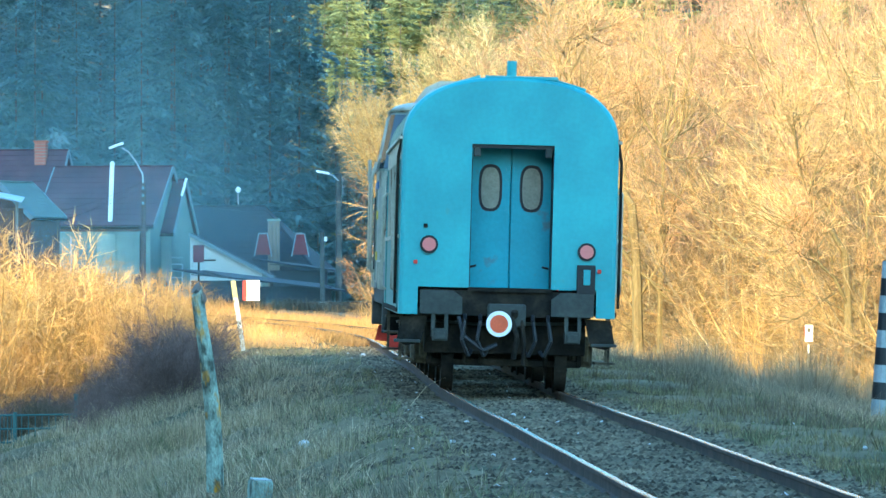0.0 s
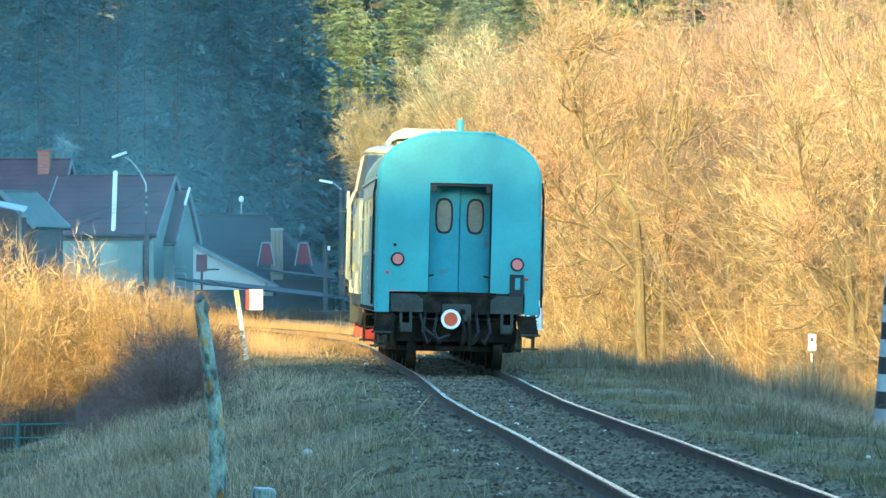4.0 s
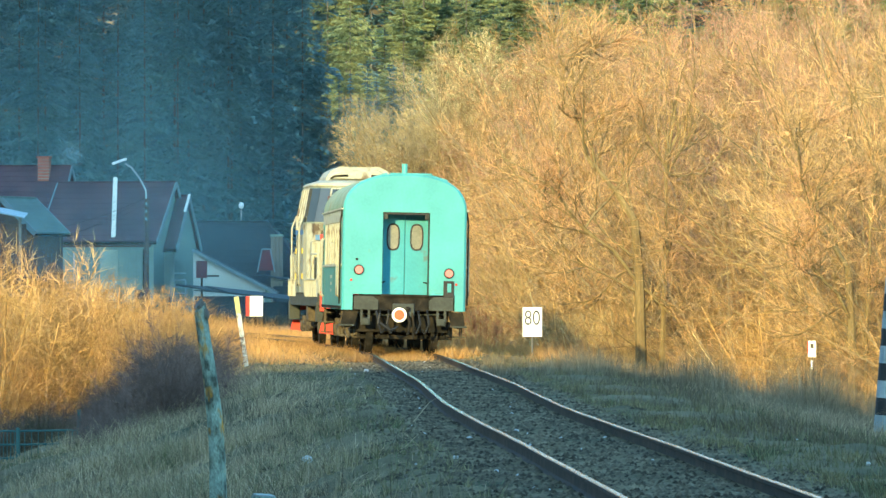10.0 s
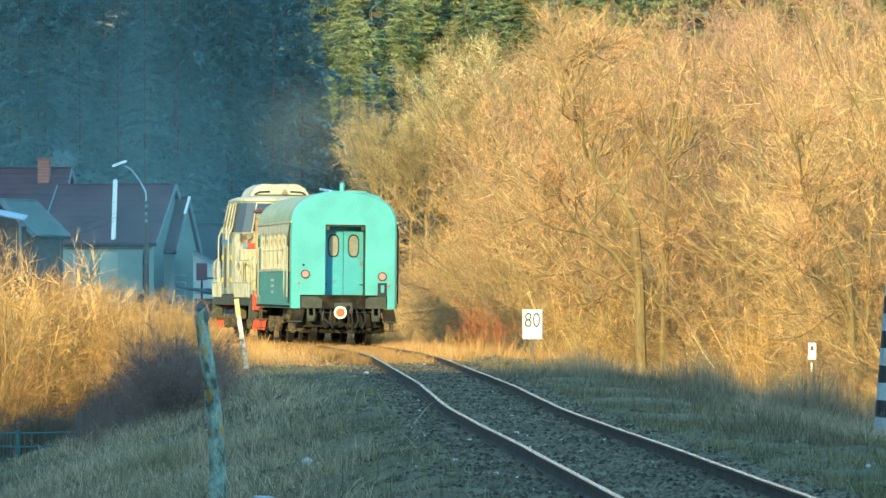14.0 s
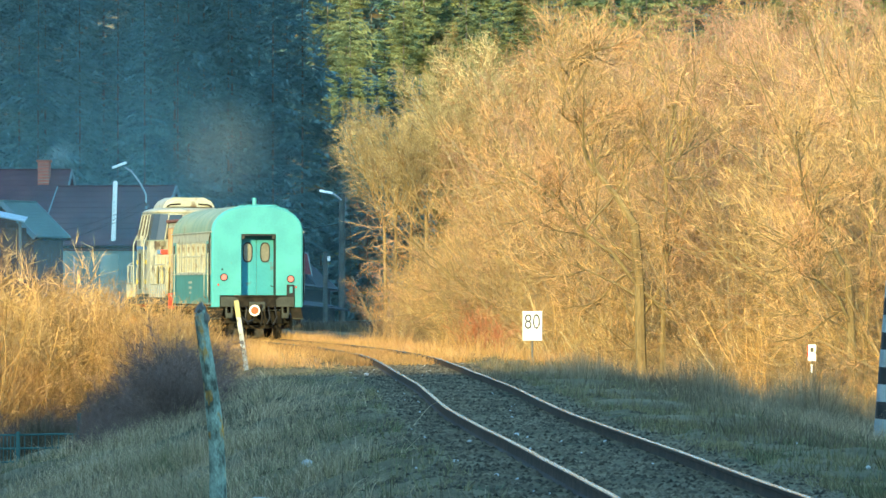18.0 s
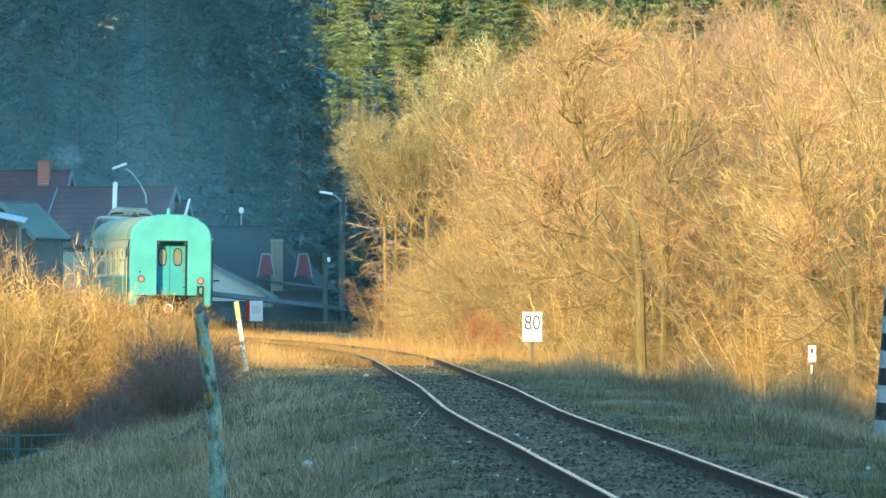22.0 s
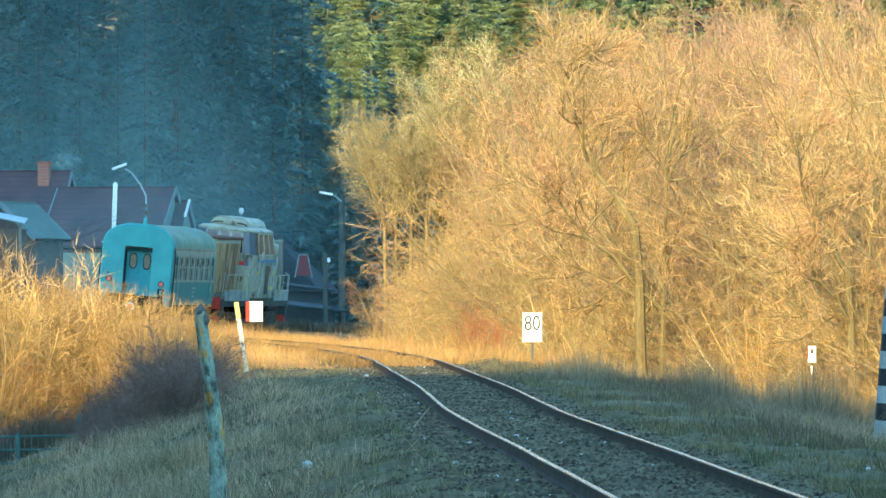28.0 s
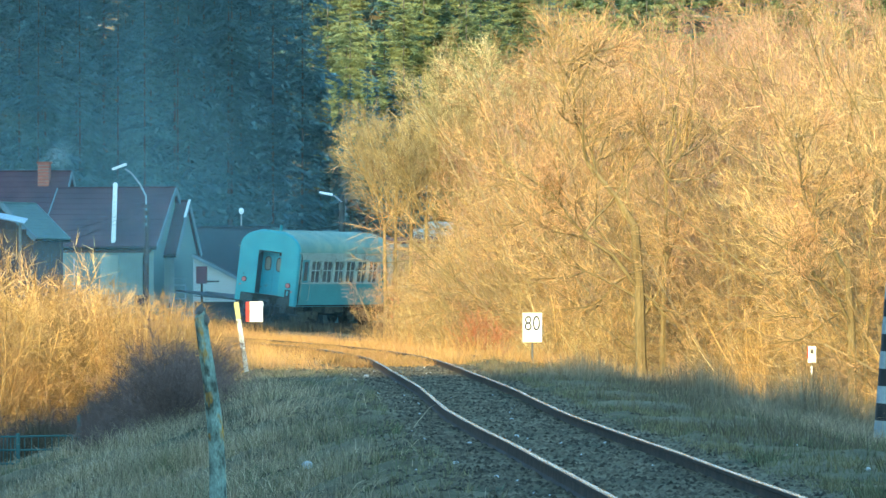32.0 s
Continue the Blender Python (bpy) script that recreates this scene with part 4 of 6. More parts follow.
# ---- beside the line ----
def build_signs():
    p = spot(158, 0, 125)
    g = ground_at(p.x, p.y)
    s = thing("speed_sign", pose(p.x, p.y, g), "white speed board with black numbers on a thin post", "railway sign")
    z0, z1 = spot(0, -97, 125).z - g, spot(0, -45, 125).z - g
    part("post", tube((0, 0.03, -0.1), (0, 0.03, z1), 0.024, n=8), M["old_wood"], s, "weathered thin post")
    b = part("board", box((0.45, 0.02, z1 - z0), (0, 0, (z0 + z1) / 2), 0.008), M["white"], s, "white painted board")
    words("80", 0.47, (0, -0.013, z0 + (z1 - z0) * 0.62), b, M["sign_ink"], "number").scale = (0.78, 1, 1)
    words("175", 0.2, (0, -0.013, z0 + (z1 - z0) * 0.2), b, M["pale_ink"], "number")
    for dx in (-0.215, 0.215):
        part("border", box((0.012, 0.006, z1 - z0 - 0.02), (dx, -0.012, (z0 + z1) / 2)), M["old_wood"], b)

    p = spot(-332, 0, 205)
    g = ground_at(p.x, p.y)
    s = thing("trackside_board", pose(p.x, p.y, g), "white board with a red edge on a low post", "railway sign")
    z0, z1 = spot(0, -61, 205).z - g, spot(0, -25, 205).z - g
    part("post", tube((0, 0.05, -0.1), (0, 0.05, z1 - 0.05), 0.035, n=8), M["iron"], s)
    part("board", box((0.5, 0.025, z1 - z0), (0.02, 0, (z0 + z1) / 2), 0.01), M["white"], s, "white painted board")
    # number in the ink paled for sun glare
    words("80", 0.42, (0.02, -0.016, z0 + (z1 - z0) * 0.55), s, M["pale_ink"], "number").scale = (0.8, 1, 1)
    part("red_edge", box((0.05, 0.3, z1 - z0 - 0.02), (-0.27, 0.12, (z0 + z1) / 2), 0.01, Matrix.Rotation(0.5, 4, "Z")), M["red"], s, "red side plate")

    p = spot(652, 0, 130)
    g = ground_at(p.x, p.y)
    s = thing("kilometre_post", pose(p.x, p.y, g), "small white marker with a red edge at the thicket's foot", "marker post")
    z1 = spot(0, -104, 130).z - g
    part("stake", box((0.05, 0.05, z1), (0.0, 0.02, z1 / 2 - 0.05), 0.01), M["bark"], s)
    part("lower_mark", box((0.05, 0.02, 0.2), (0.0, -0.02, z1 - 0.55), 0.01), M["white"], s)
    part("plate", box((0.19, 0.02, 0.38), (0.01, -0.03, z1 - 0.19), 0.01), M["white"], s)
    part("edge", box((0.02, 0.03, 0.26), (-0.085, -0.03, z1 - 0.15)), M["red"], s)
    part("bar", box((0.07, 0.006, 0.1), (0.01, -0.044, z1 - 0.12)), M["old_wood"], s)

    p = spot(772, 0, 88)
    g = ground_at(p.x, p.y)
    s = thing("striped_post", pose(p.x, p.y, g, 0, 4.6, 0), "crossing post painted in black and white bands", "marker post")
    z1 = spot(0, 10, 88).z - g
    k, z = 0, 0.0
    while z < z1:
        h = min(0.27, z1 - z)
        # the white bands are coloured as they look in shade
        part("band", tube((0, 0, z), (0, 0, z + h), 0.115, n=16), M["shaded_white"] if k % 2 else M["black"], s, "black band" if k % 2 == 0 else "white band")
        z += h
        k += 1

    a, b = spot(-366, -26, 122), spot(-347, -138, 122)
    g = ground_at(b.x, b.y) - 0.1
    s = thing("leaning_stake", pose(b.x, b.y, g, 0, math.degrees(math.atan2(a.x - b.x, a.z - g)), 0), "leaning white-painted wooden stake with a yellow head", "post")
    ln = (a - Vector((b.x, b.y, g))).length
    part("shaft", box((0.1, 0.08, ln - 0.36), (0, 0, (ln - 0.36) / 2), 0.012), M["faded_white"], s, "flaking white shaft")
    part("head", box((0.105, 0.085, 0.36), (0, 0, ln - 0.18), 0.012), M["faded_yellow"], s, "faded yellow head")


def lumpy_post(r0, r1, h, seed, n=14, rings=16):
    rng = np.random.default_rng(seed)
    verts, faces = [], []
    wob = rng.uniform(0.85, 1.15, n)
    for k in range(rings + 1):
        f = k / rings
        r = r0 + (r1 - r0) * f
        for j in range(n):
            a = 2 * math.pi * j / n
            rr = r * wob[j] * (1 + 0.06 * math.sin(5 * f + j)) * rng.uniform(0.97, 1.03)
            top = 0.05 * math.sin(a + 1) * (k == rings)
            verts.append((rr * math.cos(a) + 0.03 * math.sin(4 * f), rr * math.sin(a), h * f + top))
    for k in range(rings):
        for j in range(n):
            a, b = k * n + j, k * n + (j + 1) % n
            faces.append((a, b, b + n, a + n))
    faces.append(tuple(range(rings * n, rings * n + n)))
    return verts, faces


def build_posts():
    a, b = spot(-426, -45, 52.6), spot(-398, -400, 52.6)
    h = (a - b).length
    s = thing("wooden_post", pose(b.x, b.y, b.z, 0, math.degrees(math.atan2(a.x - b.x, a.z - b.z)), 0), "old round wooden post covered with green and orange lichen", "post")
    v, f = lumpy_post(0.074, 0.056, h, 4)
    raw("shaft", v, f, M["lichen_post"], s, "lichen-grown weathered timber")
    v, f = lumpy_post(0.05, 0.042, 0.16, 6, rings=4)
    cap = raw("split_top", [(x - 0.012, y + 0.01, z + h - 0.12) for x, y, z in v], f, M["old_wood"], s, "dark split post head")
    p = spot(-322, -379, 50)
    s = thing("post_stump", pose(p.x, p.y, p.z - 0.35, 4, 3, 20), "pale sawn stump of a square post", "stump")
    part("block", box((0.19, 0.19, 0.36), (0, 0, 0.18), 0.025), M["lichen_post"], s)
    part("sawn_face", box((0.16, 0.16, 0.012), (0, 0, 0.362), 0.004), M["plaster_pale"], s, "pale sawn face")


def build_fence():
    d = 100
    pts = [spot(-810, -258, d), spot(-752, -258, d), spot(-644, -226, d), spot(-600, -214, d + 6)]
    fn = thing("wire_fence", pose(0, 0, 0), "low bluish steel fence with mesh panels in the grass", "fence")
    for p in pts:
        g = ground_at(p.x, p.y)
        part("fence_post", box((0.07, 0.07, p.z - g + 0.1), (p.x, p.y, (p.z + g - 0.1) / 2), 0.008), M["fence"], fn)
    tops = [pts[0], pts[1], spot(-644, -256, d), spot(-600, -240, d + 6)]
    for a, b in zip(tops, tops[1:]):
        for k in range(3):
            part("fence_rail", tube(a - Vector((0, 0, 0.06 + k * 0.24)), b - Vector((0, 0, 0.06 + k * 0.24)), 0.018, n=6), M["fence"], fn)
        for k in range(1, 9):
            q = a.lerp(b, k / 9)
            part("fence_bar", tube(q - Vector((0, 0, 0.06)), q - Vector((0, 0, 0.6)), 0.008, n=5), M["fence"], fn)


def build_stones():
    rng = np.random.default_rng(11)
    for a, b, d, r in ((-381, -147, 116, 0.14), (-364, -222, 74, 0.09), (-240, -292, 61, 0.10), (22, -282, 56, 0.05), (752, -356, 54, 0.05), (-136, -150, 110, 0.08),
                       (-198, -236, 72, 0.06), (95, -330, 52, 0.04), (-60, -300, 60, 0.05), (130, -260, 66, 0.05)):
        p = spot(a, b, d)
        bm = bmesh.new()
        r *= 0.62
        bmesh.ops.create_icosphere(bm, subdivisions=2, radius=r)
        for v in bm.verts:
            v.co *= rng.uniform(0.75, 1.2)
            v.co.z *= 0.7
        ob = part("pale_rock", bm, M["white_stone"])
        ob.location = (p.x, p.y, ground_at(p.x, p.y) + r * 0.4)
        tagged(ob, "pale rough rock lying in the winter grass", "rock", "rocks by the line")


# ---- the village behind the curve ----
def gable_house(name, at, turn, length, width, eave, ridge, wall, roof, label, over=0.35, trim="trim_grey"):
    """A house with its length along x, standing at its middle; the ridge runs along x."""
    h = thing(name, pose(at[0], at[1], at[2], 0, 0, turn), label, "house")
    hw, hl = width / 2, length / 2
    for sy in (-1, 1):
        part("wall", box((length, 0.25, eave), (0, sy * (hw - 0.125), eave / 2)), wall, h)
    for sx in (-1, 1):
        bm = prism([(-hw + 0.25, 0), (-hw + 0.25, eave), (0, ridge - 0.1), (hw - 0.25, eave), (hw - 0.25, 0)], -0.125, 0.125)
        bmesh.ops.transform(bm, matrix=Matrix.Translation((sx * (hl - 0.125), 0, 0)) @ Matrix.Rotation(radians(90), 4, "Z"), verts=bm.verts)
        part("gable_wall", bm, wall, h)
    slope = math.atan2(ridge - eave, hw)
    run = math.hypot(ridge - eave, hw) + over
    for sy in (-1, 1):
        mid = Vector((0, sy * (hw + over * math.cos(slope)) / 2, (ridge + eave - over * math.sin(slope)) / 2 + 0.06))
        r = part("roof_slope", box((length + 2 * over, run, 0.1), mid, turn=Matrix.Rotation(-sy * slope, 4, "X")), roof, h)
        rows = 11
        for k in range(rows):
            f = (k + 0.5) / rows - 0.5
            q = mid + Vector((0, sy * math.cos(slope) * f * run, -math.sin(slope) * f * run)) + Vector((0, sy * math.sin(slope), math.cos(slope))) * 0.058
            part("roof_course", box((length + 2 * over, run / rows * 0.995, 0.016), q, turn=Matrix.Rotation(-sy * (slope - 0.03), 4, "X")), roof, r)
        for sx in (-1, 1):
            part("bargeboard", box((0.06, run, 0.22), mid + Vector((sx * (hl + over + 0.03), 0, -0.02)), turn=Matrix.Rotation(-sy * slope, 4, "X")), M[trim], h, "grey bargeboard" if trim == "trim_grey" else "dark bargeboard")
        part("gutter", tube((-hl - over, sy * (hw + over * math.cos(slope) + 0.05), eave - over * math.sin(slope)), (hl + over, sy * (hw + over * math.cos(slope) + 0.05), eave - over * math.sin(slope)), 0.06, n=8), M["iron"], h)
    part("ridge_cap", box((length + 2 * over, 0.2, 0.08), (0, 0, ridge + 0.13), 0.02), roof, h)
    return h


def chimney(parent, x, y, z0, z1, w, material, label):
    c = part("chimney", box((w, w, z1 - z0), (x, y, (z0 + z1) / 2), 0.01), material, parent, label)
    part("chimney_cap", box((w + 0.12, w + 0.12, 0.09), (x, y, z1), 0.015), material, c)
    for k in range(int((z1 - z0) / 0.16)):
        part("mortar_course", box((w + 0.006, w + 0.006, 0.02), (x, y, z0 + 0.1 + k * 0.16)), M["plaster"], c)
    return c


def build_village():
    G = -0.7
    # long house with the dark red roof
    c = spot(-577, 0, 272)
    h = gable_house("long_house", (c.x, c.y, G), -14, 5.5, 6.0, 4.3, 7.0, M["plaster"], M["roof_tile"], "long plastered house with a dark red roof", 0.2)
    part("down_pipe", pipe([(2.5, -3.25, 4.1), (2.3, -3.1, 3.8), (2.3, -3.1, 0.2)], 0.06, 8), M["iron"], h)
    part("wall_joint", box((0.05, 0.03, 3.6), (-1.2, -3.01, 1.9)), M["galvanised"], h)
    for k, (px, pw) in enumerate(((-2.3, 0.8), (-0.6, 1.1), (0.55, 0.9), (1.5, 0.8))):
        part("wall_panel", box((pw, 0.03, 3.3), (px, -3.012, 2.2), 0.006), M["plaster_light"] if k % 2 == 0 else M["plaster"], h, "pale weathered wall panel" if k % 2 == 0 else "")
    part("eave_board", box((5.3, 0.05, 0.16), (0.0, -3.03, 4.05)), M["brown_wood"], h)
    part("side_door", box((0.75, 0.05, 1.9), (2.2, -3.03, 1.0), 0.01), M["brown_wood"], h)
    flue = part("flue_pipe", tube((0.72, -2.9, 4.2), (0.82, -2.9, 7.2), 0.11, n=14), M["white"], h, "tall white metal flue pipe")
    part("flue_cap", tube((0.82, -2.9, 7.2), (0.82, -2.9, 7.32), 0.14, 0.05, 14), M["white"], flue)
    # narrow gabled bay at its right end
    c = spot(-463, 0, 272)
    b = gable_house("gabled_annex", (c.x, c.y, G), -14, 0.5, 4.0, 3.9, 6.35, M["plaster"], M["roof_tile"], "steep gabled annex with pale bargeboards", 0.12)
    part("white_board", box((0.12, 0.05, 1.15), (0.44, -0.5, 6.12), 0.01, Matrix.Rotation(-0.75, 4, "X")), M["white"], b, "white painted verge board")
    st = thing("outdoor_stair", pose(spot(-470, 0, 266).x, 266, G), "grey timber stair with railings against the annex", "stair")
    for k in range(8):
        part("tread", box((0.7, 0.26, 0.05), (0, k * 0.12, 0.5 + k * 0.32)), M["trim_grey"], st)
    for sx in (-1, 1):
        part("stringer", box((0.06, 1.3, 0.2), (sx * 0.36, 0.45, 1.75), turn=Matrix.Rotation(1.2, 4, "X")), M["trim_grey"], st)
        part("railing_post", box((0.06, 0.06, 1.0), (sx * 0.36, 0.0, 1.1)), M["brown_wood"], st)
    # upper house behind, with the brick chimney
    c = spot(-745, 0, 292)
    h2 = gable_house("upper_house", (c.x, c.y, G), -8, 4.6, 6.0, 5.4, 8.2, M["plaster"], M["roof_tile"], "house with a dark red roof behind the long house", 0.3)
    chimney(h2, 1.3, -0.6, 6.9, 8.75, 0.58, M["brick"], "red brick chimney")
    # shed with a pale roof
    c = spot(-752, 0, 255)
    sh = gable_house("timber_shed", (c.x, c.y, G), 70, 3.2, 3.0, 4.6, 6.0, M["brown_wood"], M["shed_roof"], "grey timber shed with a grey-green roof", 0.25)
    lean = thing("lean_to_roof", pose(spot(-775, 0, 251).x, 251, G), "lean-to with a pale metal roof on posts", "shed")
    part("sheet", box((1.9, 1.6, 0.05), (0, 0, 5.45), turn=Matrix.Rotation(0.2, 4, "Y") @ Matrix.Rotation(0.14, 4, "X")), M["galvanised"], lean, "pale galvanised roof sheet")
    for dx in (-0.7, 0.7):
        part("lean_to_post", box((0.12, 0.12, 5.2), (dx, -0.5, 2.6)), M["old_wood"], lean)
    for k in range(9):
        part("board", box((0.19, 0.03, 4.9), (-0.85 + k * 0.21, 0.3, 2.45)), M["brown_wood"], lean)
    # wide low house with dormers
    c = spot(-360, 0, 300)
    h3 = thing("dormer_house", pose(c.x, c.y, G, 0, 0, -8), "low house with a wide hipped dark slate roof and red dormers", "house")
    for sy in (-1, 1):
        part("wall", box((8.4, 0.25, 2.4), (0, sy * 3.3, 1.2)), M["plaster"], h3)
    for sx in (-1, 1):
        part("end_wall", box((0.25, 6.35, 2.4), (sx * 4.07, 0, 1.2)), M["plaster"], h3)
    bm = bmesh.new()
    ev = [bm.verts.new(p) for p in ((-4.6, -3.8, 2.2), (4.9, -3.8, 2.0), (4.9, 3.8, 2.0), (-4.6, 3.8, 2.2), (-4.5, 0, 5.5), (1.5, 0, 5.5))]
    for f in ((0, 1, 5, 4), (1, 2, 5), (2, 3, 4, 5), (3, 0, 4), (3, 2, 1, 0)):
        bm.faces.new([ev[i] for i in f])
    rf = part("roof", bm, M["slate"], h3, "dark slate hipped roof")
    part("ridge_cap", box((6.0, 0.2, 0.1), (-1.5, 0, 5.52), 0.03), M["slate"], rf)
    part("hip_cap", tube((1.5, -0.02, 5.52), (4.9, -3.78, 2.05), 0.08, n=6), M["slate"], rf)
    part("gutter", tube((-4.6, -3.85, 2.18), (4.9, -3.85, 1.98), 0.06, n=8), M["iron"], rf)
    for k in range(10):                                      # courses of the slate
        f = (k + 0.5) / 10
        part("slate_course", box((9.3 - f * 3.4 - 0.2, 0.03, 0.03), (0.05 - 1.55 * f, -3.78 + 3.78 * f, 2.14 + 3.34 * f)), M["slate"], rf)
    for a in (-313, -247):
        p = spot(a, 58, 293)
        dm = thing("dormer", pose(p.x, p.y, p.z - 1.1), "small red dormer with a white trimmed gable", "dormer", "dormers of the slate roof")
        part("front", prism([(-0.42, 0), (-0.22, 1.05), (0.22, 1.05), (0.42, 0)], 0, 1.6), M["dormer_red"], dm, "dull red dormer front")
        for sx in (-1, 1):
            part("trim", tube((sx * 0.45, -0.03, -0.1), (sx * 0.22, -0.03, 1.1), 0.035, n=6), M["trim_grey"], dm)
        part("top_trim", tube((-0.22, -0.03, 1.1), (0.22, -0.03, 1.1), 0.04, n=6), M["trim_grey"], dm)
    p = spot(-294, 0, 296)
    st = thing("chimney_stack", pose(p.x, p.y, 0), "tall dull beige chimney stack", "chimney")
    z1 = spot(0, 82, 296).z
    part("shaft", box((0.62, 0.6, z1 - 0.5), (0, 0, (z1 + 0.5) / 2), 0.02), M["old_wood"], st)
    part("cap", box((0.7, 0.68, 0.12), (0, 0, z1), 0.02), M["plaster"], st)
    # gabled barn whose verge runs down to the right, and the low sheds before it
    bn = thing("white_barn", pose(spot(-442, 0, 267).x, 267, G), "small white-walled barn under a long sloping dark roof", "barn")
    part("front_wall", prism([(0, 0), (0, 3.7), (3.3, 2.0), (3.3, 0)], 0, 0.2), M["plaster_pale"], bn, "whitewashed wall")
    part("back_wall", prism([(0, 0), (0, 3.7), (3.3, 2.0), (3.3, 0)], 3.0, 3.2), M["plaster_pale"], bn)
    part("roof_sheet", box((4.5, 3.7, 0.12), (1.95, 1.6, 2.82), turn=Matrix.Rotation(0.475, 4, "Y")), M["slate"], bn, "dark sloping roof")
    part("verge_board", box((4.5, 0.05, 0.14), (1.95, -0.28, 2.8), turn=Matrix.Rotation(0.475, 4, "Y")), M["trim_grey"], bn, "grey verge board")
    part("low_door", box((0.7, 0.06, 1.5), (2.1, -0.02, 0.75)), M["brown_wood"], bn)
    p = spot(-427, 22, 262)
    rb = thing("red_box", pose(p.x, p.y, p.z), "dark red metal cabinet on a bracket", "cabinet")
    part("case", box((0.5, 0.4, 0.8), (0, 0, 0), 0.03), M["dormer_red"], rb)
    part("arm", box((0.7, 0.06, 0.08), (0.45, 0, -0.3)), M["iron"], rb)
    part("bracket", box((0.1, 0.1, p.z - G), (0, 0.1, (G - p.z) / 2)), M["iron"], rb)
    for a0, a1, b0, b1, d in ((-440, -330, -15, -24, 258), (-400, -190, -18, -42, 254), (-300, -200, 4, -8, 275)):
        p, q = spot(a0, b0, d), spot(a1, b1, d + 3)
        ls = thing("low_shed", pose(0, 0, 0), "low dark shed with a long sloping roof edge", "shed", "low sheds by the village")
        dirn = (q - p)
        tr = Matrix.Rotation(math.atan2(dirn.y, dirn.x), 4, "Z") @ Matrix.Rotation(-math.atan2(dirn.z, math.hypot(dirn.x, dirn.y)), 4, "Y")
        part("roof_sheet", box((dirn.length, 2.6, 0.08), (p + q) / 2 + Vector((0, 1.2, 0.1)), turn=tr @ Matrix.Rotation(0.12, 4, "X")), M["slate"], ls)
        part("eave_trim", box((dirn.length, 0.05, 0.045), (p + q) / 2, turn=tr), M["grey_plate"], ls, "grey metal eave trim")
        part("wall", box((dirn.length * 0.96, 0.2, (p.z + q.z) / 2 - G - 0.1), ((p.x + q.x) / 2, (p.y + q.y) / 2 + 0.4, ((p.z + q.z) / 2 + G) / 2 - 0.1), turn=Matrix.Rotation(math.atan2(dirn.y, dirn.x), 4, "Z")), M["slate"], ls)


def street_lamp(px, top, arm, d, label, tilt=0.0):
    """A pole with a curved arm to one side and a flat lamp head."""
    p = spot(px, 0, d)
    z = spot(0, top, d).z
    s = thing("street_lamp", pose(p.x, p.y, -0.7), label, "street lamp", "street lamps")
    h = z + 0.7
    part("pole", tube((0, 0, -0.2), (0.02, 0, h - 1.7), 0.13, 0.1, 12), M["brown_wood"], s, "dark wooden pole")
    pts = [(0.0, 0, h - 2.3), (-0.02, 0, h - 1.3), (arm * 0.25, 0, h - 0.75), (arm * 0.55, 0, h - 0.25), (arm * 0.8, 0, h - 0.06)]
    part("arm", pipe(pts, 0.04, 8), M["galvanised"], s, "pale curved steel arm")
    part("lamp_head", box((0.72, 0.26, 0.12), (arm, 0, h + 0.04), 0.04, Matrix.Rotation(-0.35 * math.copysign(1, arm) * -1, 4, "Y")), M["lamp_head"], s, "pale lamp head")
    for k in range(3):
        part("insulator", tube((0.0, -0.16, h - 2.0 - k * 0.35), (0.0, -0.16, h - 1.86 - k * 0.35), 0.05, n=8), M["trim_grey"], s)
    return s


